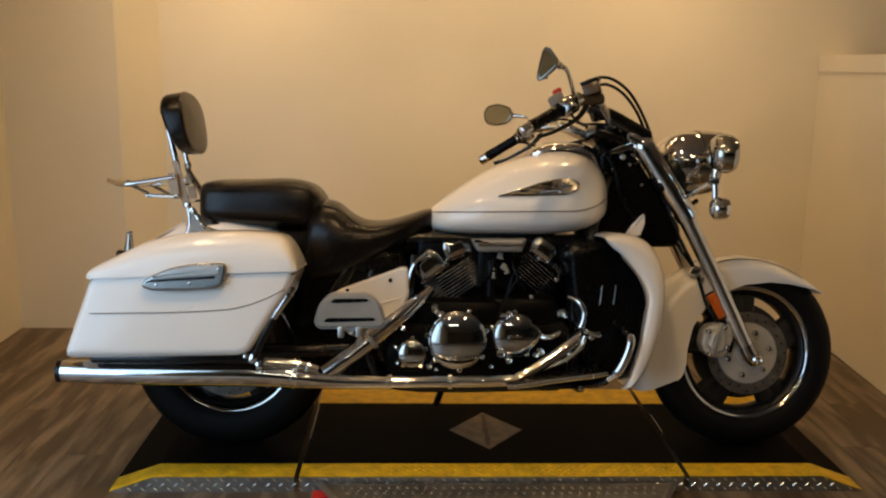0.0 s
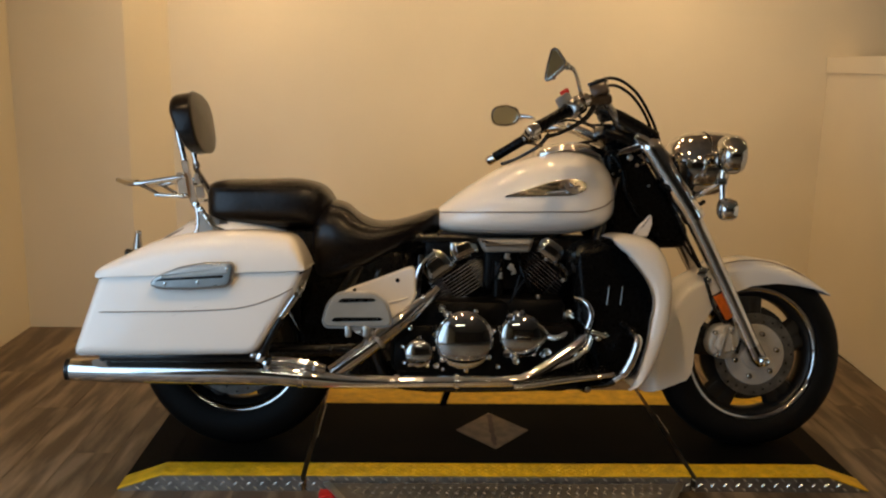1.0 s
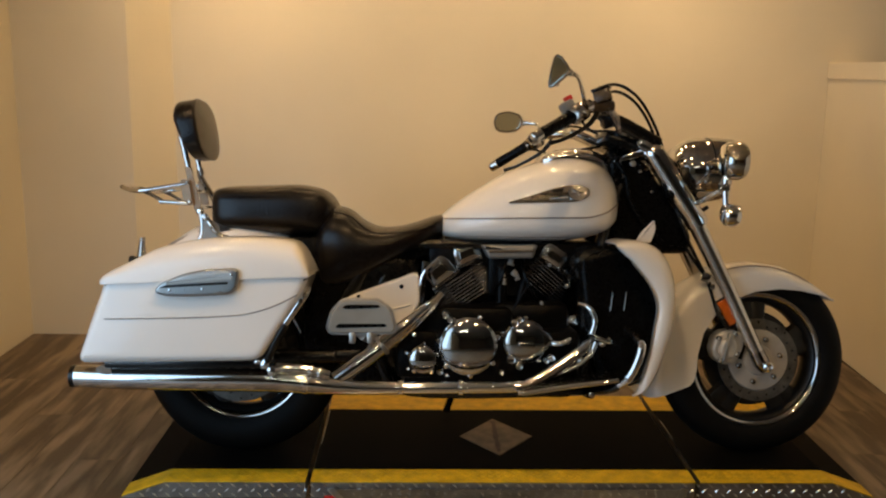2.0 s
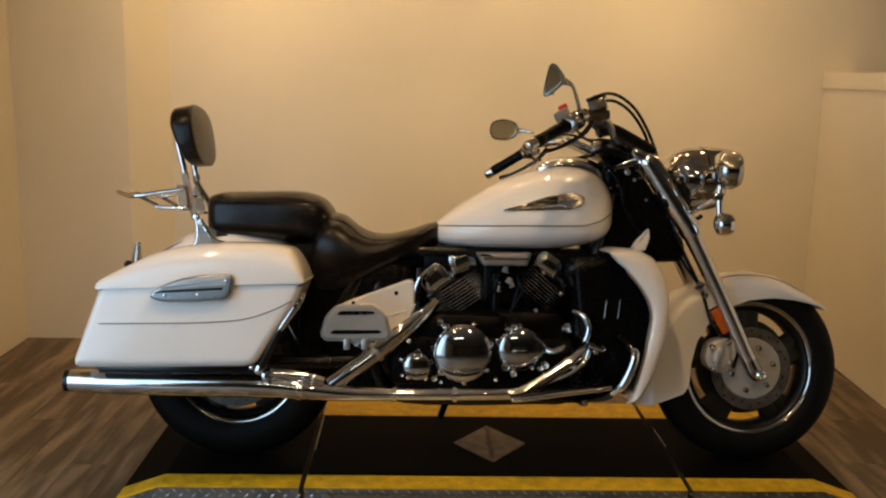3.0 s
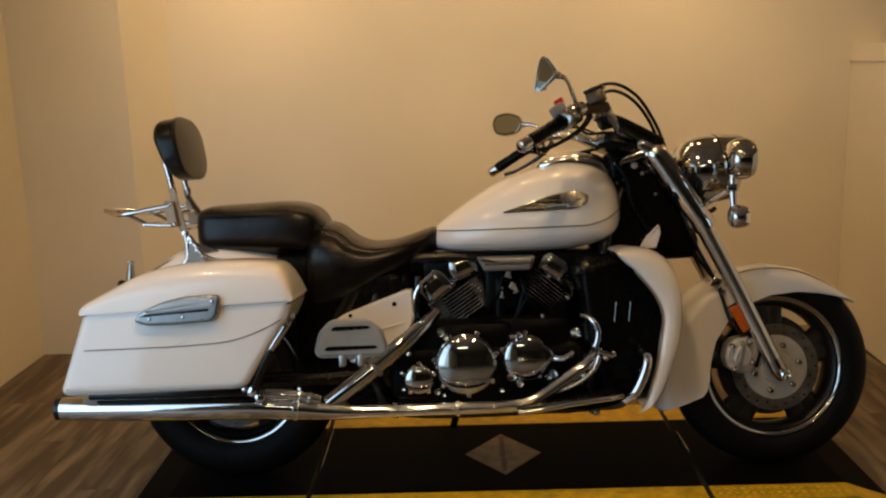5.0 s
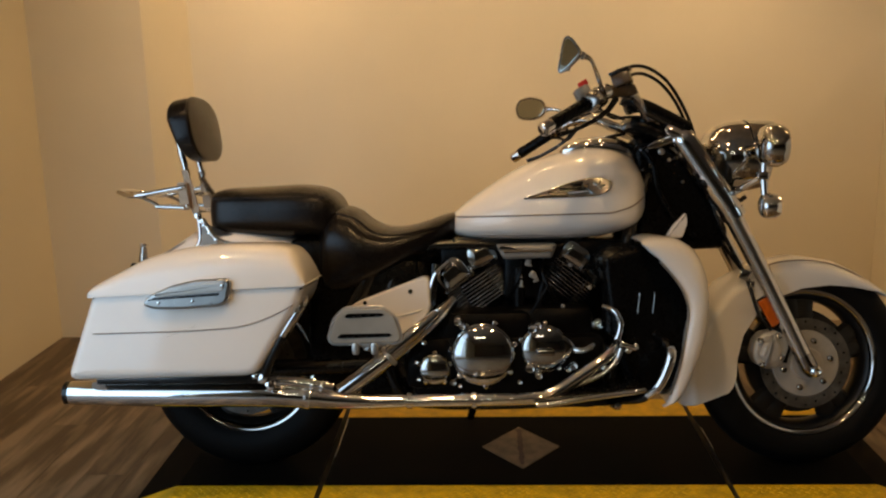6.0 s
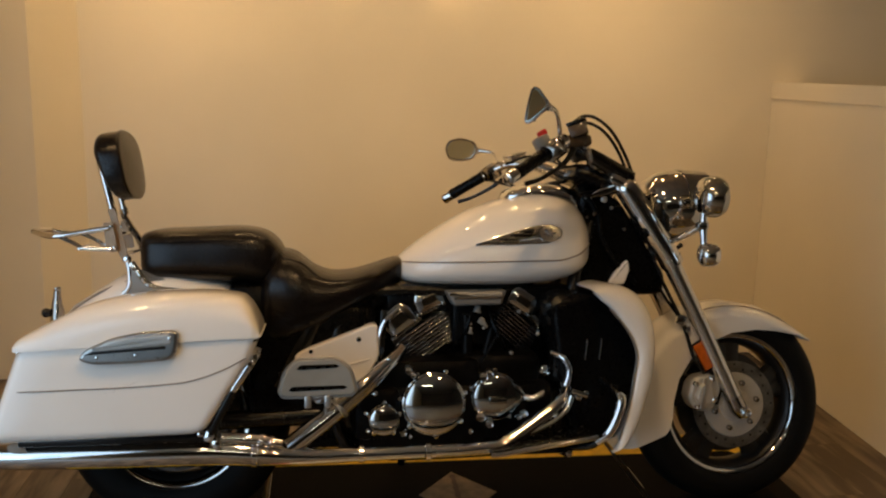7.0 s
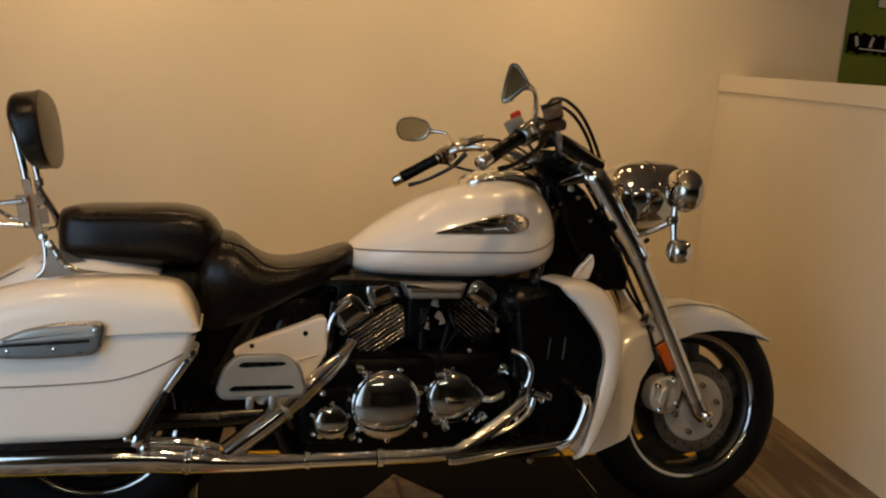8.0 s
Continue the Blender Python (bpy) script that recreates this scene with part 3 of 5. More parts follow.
caliper = part("brake_caliper", spun(pillow(round_corners(caliper_body, 0.010, 3), -0.050, -0.108, 0.012, 4, 0.006)), SILVER, bike, "silver brake caliper")
part("piston_housing", spun(pillow(round_corners([(1.536, 0.345), (1.552, 0.388), (1.588, 0.395), (1.600, 0.360), (1.590, 0.325), (1.556, 0.322)], 0.012, 4), -0.10, -0.124, 0.010, 4)), SILVER, caliper)
part("caliper_bridge", spun(box((1.566, -0.112, 0.360), (0.014, 0.030, 0.094), 0.004, (0, 14, 0))), SATIN, caliper)
part("brake_pad", spun(box((1.628, -0.074, 0.352), (0.020, 0.026, 0.070), 0.003, (0, 14, 0))), BLACK, caliper, "dark brake pad")
for dx, dz in ((-0.030, 0.030), (0.022, 0.044), (-0.024, -0.040), (0.030, -0.020)):
    part("bolt", spun(lathe([(0.009, 0), (0.009, 0.010), (0.006, 0.013), (0.0, 0.011)], (1.570 + dx, -0.110, 0.360 + dz), (0, -1, 0), 12)), CHROME, caliper)


# front fender: a deep valance round the wheel
def fender(centre, angles, outer, inner, half, turn, thick=0.004):
    bm = bmesh.new()
    grid = []
    for th, ro, ri in zip(angles, outer, inner):
        c, s = math.cos(radians(th)), math.sin(radians(th))
        ring = []
        shoulder = min(0.045, (ro - ri) * 0.8)
        prof = [(-half * 0.93, ri), (-half * 0.98, (ri + ro - shoulder) / 2), (-half, ro - shoulder)]
        for a in np.linspace(10, 80, 5):
            prof.append((-half + half * 0.75 * (1 - math.cos(radians(a))), ro - shoulder + shoulder * math.sin(radians(a)) * 0.97))
        prof.append((0, ro))
        prof += [(-y, r) for y, r in prof[-2::-1]]
        for y, r in prof:
            ring.append(bm.verts.new((centre.x + r * c, centre.y + y, centre.z + r * s)))
        grid.append(ring)
    for a, b in zip(grid, grid[1:]):
        for i in range(len(a) - 1):
            bm.faces.new((a[i], a[i + 1], b[i + 1], b[i]))
    bmesh.ops.recalc_face_normals(bm, faces=bm.faces)
    bmesh.ops.solidify(bm, geom=list(bm.faces), thickness=thick)
    return turn(bm)


FA = np.array([39, 41, 45, 50, 60, 75, 95, 115, 135, 155, 175, 188, 196, 199])
FO = np.interp(FA, [38, 60, 90, 140, 180, 199], [0.3175, 0.3185, 0.324, 0.348, 0.372, 0.388])
FI = np.interp(FA, [37, 40, 46, 55, 75, 95, 142, 185, 195, 199], [0.318, 0.310, 0.296, 0.272, 0.244, 0.228, 0.214, 0.212, 0.226, 0.25])
front_fender = part("front_fender", fender(AXLE_F, FA, FO, FI, 0.098, spun), PEARL, bike, "pearl white deep front fender")
sa = np.linspace(48, 112, 14)
for s in (-1, 1):
    so = np.interp(sa, FA, FO)
    part("pinstripe", spun(tube([(AXLE_F.x + (o - 0.0145) * math.cos(radians(a)), s * 0.0785, AXLE_F.z + (o - 0.0145) * math.sin(radians(a))) for a, o in zip(sa, so)], 0.0019, 6, 2)), STRIPE, front_fender, "thin taupe pinstripe")
RA = np.array([35, 50, 70, 90, 110, 130, 150, 170, 185, 192])
part("rear_fender", fender(AXLE_R, RA, [0.405, 0.417, 0.427, 0.436, 0.441, 0.433, 0.418, 0.405, 0.395, 0.39], np.interp(RA, [35, 90, 192], [0.34, 0.30, 0.34]), 0.145, keep), PEARL, bike, "pearl white rear fender")

ra = np.linspace(75, 140, 14)
for s in (-1, 1):
    part("pinstripe", tube([(0.418 * math.cos(radians(a)), s * 0.118, AXLE_R.z + 0.418 * math.sin(radians(a))) for a in ra], 0.003, 6, 2), STRIPE, bike, "thin taupe pinstripe")

# fork
FORK = [Vector((1.308, 0, 0.998)), Vector((1.462, 0, 0.764)), Vector((1.690, 0, 0.297))]


def on_fork(t, y):
    """A point on a fork leg; the upper covers rake a little more than the sliders."""
    p = FORK[0].lerp(FORK[1], t / 0.34) if t < 0.34 else FORK[1].lerp(FORK[2], (t - 0.34) / 0.66)
    return (p.x, y, p.z)


for s in (-1, 1):
    y = s * 0.108
    leg = part("fork_leg", spun(tube([on_fork(0.30, y), on_fork(0.62, y), on_fork(0.97, y)], [0.0275, 0.026, 0.024], 20, 4)), POLISH, bike, "polished alloy fork slider")
    part("fork_cover", spun(tube([on_fork(-0.01, y), on_fork(0.015, y), on_fork(0.1, y), on_fork(0.335, y), on_fork(0.345, y)], [0.026, 0.035, 0.035, 0.035, 0.031], 20, 3)), CHROME, leg, "chrome upper fork cover")
    part("fork_cap", spun(tube([on_fork(-0.03, y), on_fork(-0.005, y)], [0.016, 0.018], 6, 1)), CHROME, leg)
    part("clamp_ring", spun(tube([on_fork(0.325, y), on_fork(0.35, y)], 0.0365, 20, 1)), CHROME, leg)
    part("axle_clamp", spun(tube([on_fork(0.93, y), on_fork(0.985, y), on_fork(1.02, y)], [0.025, 0.027, 0.015], 16, 3)), DARK_CHROME, leg)
    part("axle_nut", spun(lathe([(0.016, 0), (0.016, 0.012), (0.011, 0.016), (0.006, 0.012), (0, 0.010)], (AXLE_F.x + 0.002, y + s * 0.026, AXLE_F.z - 0.012), (0, s, 0), 12)), CHROME, leg)
    rx, _, rz = on_fork(0.735, y)
    part("reflector", spun(box((rx - 0.034, y - 0.002, rz - 0.012), (0.028, 0.012, 0.088), 0.005, (0, -30, 0))), AMBER, leg, "amber side reflector")
    part("reflector_bracket", spun(box((rx - 0.03, y + 0.008, rz - 0.012), (0.03, 0.008, 0.10), 0.003, (0, -30, 0))), BLACK, leg)
part("brake_hose", spun(tube([(1.37, -0.06, 0.93), (1.42, -0.10, 0.74), (1.50, -0.10, 0.58), (1.535, -0.11, 0.47), (1.575, -0.10, 0.42)], 0.006, 8, 6)), BLACK, bike, "black rubber brake hose")
part("brake_hose", spun(tube([(1.36, -0.04, 0.90), (1.43, -0.07, 0.70), (1.52, -0.09, 0.56), (1.56, -0.085, 0.50), (1.545, -0.10, 0.455)], 0.005, 8, 6)), BLACK, bike, "black rubber brake hose")
part("hose_joint", spun(join(box((1.497, -0.10, 0.585), (0.03, 0.02, 0.034), 0.005, (0, 25, 0)), box((1.517, -0.104, 0.557), (0.016, 0.016, 0.02), 0.004))), CHROME, bike)
for k, t in enumerate((-0.005, 0.22)):
    a, b = on_fork(t, -0.135), on_fork(t, 0.135)
    part("fork_bridge", spun(join(box(((a[0] + b[0]) / 2 - 0.012, 0, a[2]), (0.085, 0.27, 0.032), 0.012, (0, RAKE, 0)))), CHROME if k == 0 else BLACK, bike, "fork bridge between the legs")
part("neck_cover", pillow(round_corners([(1.185, 0.975), (1.26, 0.985), (1.315, 0.95), (1.372, 0.86), (1.462, 0.725), (1.455, 0.665), (1.30, 0.66), (1.19, 0.69)], 0.02, 4), 0.075, -0.075, 0.02, 4, 0.02), PLASTIC, bike, "black steering neck cover")
for x, z, r in ((1.215, 0.955, 0.008), (1.262, 0.955, 0.010), (1.285, 0.93, 0.006), (1.325, 0.865, 0.005)):
    part("neck_bolt", lathe([(r, 0), (r, 0.006), (r * 0.6, 0.009), (0, 0.009)], (x, -0.074, z), (0, -1, 0), 10), SATIN, bike)
part("clamp_wing", pillow(round_corners([(1.190, 0.958), (1.235, 0.985), (1.292, 1.002), (1.298, 0.984), (1.25, 0.966)], 0.005, 3), -0.085, -0.112, 0.004, 3), CHROME, bike, "pointed chrome clamp wing")
# small chrome nuts added to give the dark neck its glints
for x, z, r in ((1.228, 0.912, 0.008), (1.206, 0.902, 0.005), (1.300, 0.935, 0.007), (1.345, 0.995, 0.009), (1.272, 1.046, 0.005)):
    part("glint_nut", lathe([(r, 0), (r, 0.008), (r * 0.7, 0.011), (0, 0.011)], (x, -0.088, z), (0, -1, 0), 6), CHROME, bike)
part("wiring_loom", tube([(1.20, -0.085, 0.97), (1.235, -0.092, 0.91), (1.25, -0.09, 0.84), (1.30, -0.085, 0.76), (1.36, -0.085, 0.70)], 0.008, 8, 5), PLASTIC, bike)
part("steering_head", tube([(1.20, 0, 1.0), (1.33, 0, 0.78)], 0.036, 16, 1), BLACK, bike)

# headlight, spot lamps, signals
def bullet(centre, r, length, turn=spun, axis=(1, 0, 0)):
    c = Vector(centre)
    return turn(lathe([(0.0, -length), (r * 0.40, -length * 0.975), (r * 0.60, -length * 0.92), (r * 0.78, -length * 0.80), (r * 0.90, -length * 0.62), (r * 0.97, -length * 0.40), (r * 1.0, -length * 0.15), (r * 1.01, 0), (r * 1.02, 0.005), (r * 0.99, 0.012), (r * 0.94, 0.020), (r * 0.86, 0.027), (r * 0.82, 0.023)], c, axis, 40))


head = part("headlight", spun(lathe([(0.0, -0.172), (0.042, -0.168), (0.068, -0.157), (0.090, -0.130), (0.102, -0.098), (0.107, -0.062), (0.106, -0.03), (0.101, 0.0), (0.095, 0.014), (0.088, 0.021), (0.084, 0.016)], (1.568, 0, 0.940), (1, 0, 0), 44)), COVER_CHROME, bike, "chrome bullet-shaped headlight shell")
part("lens", spun(lathe([(0.085, 0.016), (0.073, 0.026), (0.05, 0.033), (0, 0.036)], (1.570, 0, 0.940), (1, 0, 0), 36)), LENS, head, "clear headlight lens")
visor = []
for x, r in ((1.525, 0.1075), (1.566, 0.1055), (1.596, 0.1035), (1.610, 0.1015)):
    reach = 1.35 if x < 1.58 else (1.1 if x < 1.6 else 0.8)
    arc = [(x, (r + d) * math.sin(a), 0.940 + (r + d) * math.cos(a)) for d, way in ((0.0, 1), (0.003, -1)) for a in np.linspace(-reach, reach, 17)[::way]]
    visor.append(arc)
part("visor", spun(loft(visor)), COVER_CHROME, head, "peaked chrome headlight visor")
for s in (-1, 1):
    spot = part("spot_lamp", bullet((1.546, s * 0.205, 0.957), 0.0605, 0.048), COVER_CHROME, bike, "round chrome passing lamp")
    part("lens", spun(lathe([(0.048, 0.022), (0.040, 0.031), (0.022, 0.036), (0, 0.038)], (1.545, s * 0.205, 0.957), (1, 0, 0), 28)), LENS, spot)
    part("stem", spun(tube([(1.518, s * 0.205, 0.91), (1.516, s * 0.205, 0.87), (1.518, s * 0.205, 0.815)], [0.011, 0.012, 0.010], 12, 3)), CHROME, spot)
    part("stem_clamp", spun(box((1.512, s * 0.205, 0.872), (0.034, 0.026, 0.024), 0.006)), CHROME, spot)
    sig = part("turn_signal", bullet((1.528, s * 0.208, 0.787), 0.036, 0.026), CHROME, bike, "small chrome bullet turn signal")
    part("lens", spun(lathe([(0.034, 0.008), (0.028, 0.018), (0.014, 0.023), (0, 0.024)], (1.534, s * 0.208, 0.785), (1, 0, 0), 24)), AMBER, sig, "amber signal lens")
part("light_bar", spun(tube([(1.515, -0.205, 0.872), (1.47, -0.13, 0.835), (1.455, 0, 0.82), (1.47, 0.13, 0.835), (1.515, 0.205, 0.872)], 0.010, 12, 6)), CHROME, bike, "curved chrome lamp bar")
part("headlight_bracket", spun(join(box((1.43, 0, 0.85), (0.10, 0.16, 0.03), 0.008, (0, 20, 0)), tube([(1.455, -0.06, 0.825), (1.485, -0.085, 0.805), (1.505, -0.085, 0.815)], 0.007, 8, 3), box((1.44, -0.085, 0.90), (0.05, 0.012, 0.09), 0.004))), BLACK, bike)

# handlebar with its fittings
BAR = [(0.872, -0.425, 0.985), (1.0, -0.345, 1.062), (1.075, -0.285, 1.104), (1.15, -0.20, 1.098), (1.215, -0.09, 1.045), (1.238, 0, 1.03)]
bar_path = BAR + [(1.205, 0.08, 1.02), (1.162, 0.16, 1.05), (1.122, 0.25, 1.083), (1.06, 0.305, 1.090)] + flip(BAR[1::-1])
handlebar = part("handlebar", barred(tube(bar_path, 0.0130, 14, 6)), POLISH, bike, "chrome pulled-back handlebar")


def along_bar(t, s):
    """A point on the handlebar's grip stretch: t from the end, s the side."""
    a, b = Vector(BAR[0]), Vector(BAR[1])
    p = a.lerp(b, t)
    return Vector((p.x, p.y * -s, p.z)) if s > 0 else p


for s in (-1, 1):
    e = lambda t: tuple(along_bar(t, s))
    part("grip", barred(tube([e(0.12), e(0.15), e(0.5), e(0.85), e(0.9)], [0.016, 0.0185, 0.0175, 0.0185, 0.022], 16, 3)), PLASTIC, handlebar, "black rubber grip")
    part("bar_end", barred(tube([e(-0.09), e(-0.06), e(0.10), e(0.13)], [0.012, 0.0185, 0.0185, 0.017], 16, 3)), CHROME, handlebar, "chrome bar end weight")
    c = along_bar(1.02, s)
    part("switch_housing", barred(join(box(tuple(c + Vector((0.012, 0, 0.004))), (0.06, 0.045, 0.052), 0.012, (0, -30, s * 30)))), DARK_CHROME, handlebar, "dark metal switch housing")
    c2 = along_bar(1.35, s)
    if s < 0:
        cup = part("master_cylinder", barred(join(box(tuple(c2 + Vector((0.050, 0.005, 0.036))), (0.050, 0.044, 0.034), 0.006, (0, -18, -25)), tube([tuple(c2 + Vector((-0.012, 0, -0.004))), tuple(c2 + Vector((0.085, 0.02, 0.012)))], 0.0155, 12, 1))), RESERVOIR, handlebar, "smoked brake fluid reservoir")
        part("reservoir_cap", barred(join(box(tuple(c2 + Vector((0.045, 0.005, 0.057))), (0.056, 0.048, 0.009), 0.003, (0, -18, -25)), lathe([(0.004, 0), (0.004, 0.003), (0, 0.004)], tuple(c2 + Vector((0.036, -0.012, 0.060))), (-0.3, 0, 1), 8), lathe([(0.004, 0), (0.004, 0.003), (0, 0.004)], tuple(c2 + Vector((0.058, 0.018, 0.066))), (-0.3, 0, 1), 8))), BLACK, handlebar, "black reservoir cap")
        part("bar_clamp", barred(tube([tuple(along_bar(1.28, s) + Vector((0.0, 0.0, 0.004))), tuple(along_bar(1.42, s) + Vector((0.0, 0.0, 0.002)))], 0.021, 14, 1)), CHROME, handlebar)
    else:
        part("master_cylinder", barred(join(box(tuple(c2 + Vector((0.045, -0.005, 0.018))), (0.070, 0.040, 0.030), 0.005, (0, -14, 25)), tube([tuple(c2 + Vector((-0.01, 0, 0.0))), tuple(c2 + Vector((0.08, 0, 0.01)))], 0.016, 12, 1))), POLISH, handlebar, "clutch fluid reservoir on its lever perch")
        part("reservoir_cap", barred(box(tuple(c2 + Vector((0.042, -0.005, 0.036))), (0.074, 0.044, 0.008), 0.003, (0, -14, 25))), CHROME, handlebar, "chrome reservoir cap")
    lv = [along_bar(1.2, s) + Vector((0.05, 0, -0.004)), along_bar(0.8, s) + Vector((0.062, 0, -0.018)), along_bar(0.3, s) + Vector((0.052, 0, -0.022)), along_bar(0.0, s) + Vector((0.04, 0, -0.016))]
    part("lever", barred(tube([tuple(q) for q in lv], [0.009, 0.007, 0.0055, 0.007], 10, 5, 0.6)), BLACK, handlebar, "slim hand lever")
part("kill_switch", barred(box((0.985, -0.335, 1.112), (0.026, 0.018, 0.016), 0.004, (0, -30, 0))), RED, handlebar, "red engine stop switch")
part("switch_block", barred(box((0.985, -0.335, 1.085), (0.044, 0.036, 0.040), 0.008, (0, -30, 0))), GREY_METAL, handlebar)
for y in (-0.06, 0.06):
    part("riser", barred(tube([(1.225, y, 1.04), (1.275, y, 0.99)], 0.024, 16, 1)), BLACK, handlebar)
part("bar_shroud", barred(join(tube([(1.13, -0.13, 1.10), (1.2, -0.13, 1.075), (1.26, -0.12, 1.045), (1.33, -0.11, 1.012)], [0.018, 0.022, 0.024, 0.022], 14, 4), box((1.16, -0.12, 1.095), (0.05, 0.05, 0.075), 0.014, (0, -15, 0)))), BLACK, handlebar)
part("riser_arm", barred(tube([(1.075, 0.03, 1.066), (1.115, 0.02, 1.050), (1.165, 0.01, 1.028), (1.20, 0.0, 1.01)], [0.011, 0.0135, 0.0135, 0.012], 14, 4)), CHROME, handlebar, "polished riser arm")
part("meter_base", barred(box((1.22, 0, 1.02), (0.13, 0.20, 0.05), 0.02, (0, 20, 0))), BLACK, handlebar)
for k, pts in enumerate(([(1.09, -0.27, 1.140), (1.135, -0.22, 1.176), (1.20, -0.16, 1.184), (1.265, -0.12, 1.152), (1.315, -0.10, 1.085), (1.352, -0.08, 1.01), (1.38, -0.05, 0.93)],
                         [(1.08, -0.27, 1.105), (1.13, -0.21, 1.150), (1.19, -0.15, 1.168), (1.255, -0.11, 1.142), (1.308, -0.085, 1.08), (1.345, -0.06, 1.0), (1.37, -0.03, 0.92)],
                         [(1.03, -0.30, 1.055), (1.085, -0.22, 1.035), (1.15, -0.15, 1.045), (1.21, -0.1, 1.05)],
                         [(1.05, 0.29, 1.09), (1.12, 0.22, 1.11), (1.2, 0.14, 1.07), (1.28, 0.08, 0.98)],
                         [(1.0, 0.33, 1.04), (1.06, 0.26, 1.015), (1.13, 0.18, 1.0), (1.2, 0.1, 0.97)])):
    part("control_cable", barred(tube(pts, 0.0052 if k < 2 else 0.0045, 8, 6)), BLACK, handlebar, "black control cable")


def mirror(centre, normal, outline, stem, size=1.0):
    """A rear-view mirror; the glass looks along normal."""
    o = resample(round_corners(outline, 0.03, 5), 48)
    n = Vector(normal).normalized()
    m = Matrix.Translation(centre) @ n.to_track_quat("Y", "Z").to_matrix().to_4x4() @ Matrix.Scale(size, 4)
    shell, glass = pillow(o, 0.006, -0.026, 0.020), pillow(inset(o, 0.0035), 0.004, 0.0075, 0.001, 2)
    shell.transform(m), glass.transform(m)
    ob = part("mirror", barred(shell), CHROME, bike, "teardrop chrome rear-view mirror")
    rim = tube([(x, 0.0065, z) for x, z in o[::2] + o[:1]], 0.0032, 6, 2)
    rim.transform(m)
    part("mirror_rim", barred(rim), DARK_CHROME, ob, "dark metal mirror rim")
    part("mirror_glass", barred(glass), MIRROR, ob, "mirror glass")
    part("mirror_stem", barred(tube(stem, [0.009, 0.006, 0.0055, 0.0065], 10, 5)), CHROME, ob)
    part("stem_ball", barred(lathe([(0.0, -0.012), (0.008, -0.008), (0.011, 0), (0.008, 0.008), (0, 0.012)], stem[0], (0, 0, 1), 16)), CHROME, ob)


OVAL = [(-0.062, -0.006), (-0.050, 0.022), (0.0, 0.041), (0.050, 0.034), (0.064, 0.008), (0.052, -0.030), (0.0, -0.040), (-0.042, -0.034)]
TEAR = [(0.012, 0.056), (-0.006, 0.052), (-0.040, 0.004), (-0.026, -0.016), (0.020, -0.050), (0.036, -0.050), (0.028, 0.0)]
mirror((0.930, -0.47, 1.163), (-0.55, -0.83, 0.02), TEAR, [(0.962, -0.462, 1.163), (0.985, -0.45, 1.155), (1.003, -0.42, 1.134), (1.034, -0.34, 1.098)], 0.84)
mirror((0.935, 0.455, 1.155), (-0.63, -0.77, 0.03), OVAL, [(0.985, 0.43, 1.15), (1.01, 0.415, 1.147), (1.035, 0.395, 1.135), (1.035, 0.335, 1.10)])

# fuel tank
TANK = [(0.628, 0.735, 0.745, 0.758, 0.023), (0.645, 0.716, 0.745, 0.782, 0.082), (0.69, 0.704, 0.752, 0.82, 0.131), (0.76, 0.7, 0.765, 0.868, 0.166),
        (0.86, 0.699, 0.775, 0.925, 0.194), (0.98, 0.7, 0.785, 0.963, 0.208), (1.09, 0.708, 0.795, 0.974, 0.204), (1.155, 0.726, 0.8, 0.957, 0.18),
        (1.195, 0.748, 0.805, 0.924, 0.136), (1.216, 0.78, 0.81, 0.878, 0.073), (1.221, 0.805, 0.815, 0.84, 0.023)]
tank = part("fuel_tank", hull(TANK, 2.15, 3.0, 48), PEARL, bike, "pearl white teardrop fuel tank")
tank_rows = np.array(smooth_rows(TANK, 5))


def tank_y(x, z):
    zb, zc, zt, w = (float(np.interp(x, tank_rows[:, 0], tank_rows[:, k])) for k in (1, 2, 3, 4))
    n, h = (2.15, zt - zc) if z >= zc else (3.0, zc - zb)
    u = min(1.0, abs(z - zc) / max(h, 1e-4))
    return w * (1 - u ** n) ** (1 / n)


for s in (-1, 1):
    xs = np.linspace(0.642, 1.205, 30)
    zs = np.interp(xs, [0.64, 0.9, 1.1, 1.16, 1.205], [0.771, 0.777, 0.780, 0.796, 0.824])
    part("pinstripe", tube([(x, s * (tank_y(x, z) + 0.0005), z) for x, z in zip(xs, zs)], 0.0026, 6, 2), STRIPE, tank, "thin taupe pinstripe")
    part("tank_seam", tube([(x, s * (tank_y(x, 0.716) + 0.0002), 0.716) for x in np.linspace(0.70, 1.10, 16)], 0.0012, 5, 2), STRIPE, tank)


def on_tank(outline, lift, seg_in=0.004):
    """A raised plate that follows the tank's right side."""
    o2 = inset(outline, seg_in)
    rings = [[(x, -(tank_y(x, z) - 0.004), z) for x, z in outline], [(x, -(tank_y(x, z) + lift * 0.6), z) for x, z in outline], [(x, -(tank_y(x, z) + lift), z) for x, z in o2]]
    return loft(rings)


wing = round_corners([(0.838, 0.822), (0.91, 0.845), (0.985, 0.870), (1.03, 0.881), (1.075, 0.882), (1.103, 0.868), (1.098, 0.845), (1.06, 0.829), (0.97, 0.826)], 0.02, 4)
badge = part("tank_badge", on_tank(wing, 0.008), COVER_CHROME, bike, "chrome wing-shaped tank badge")
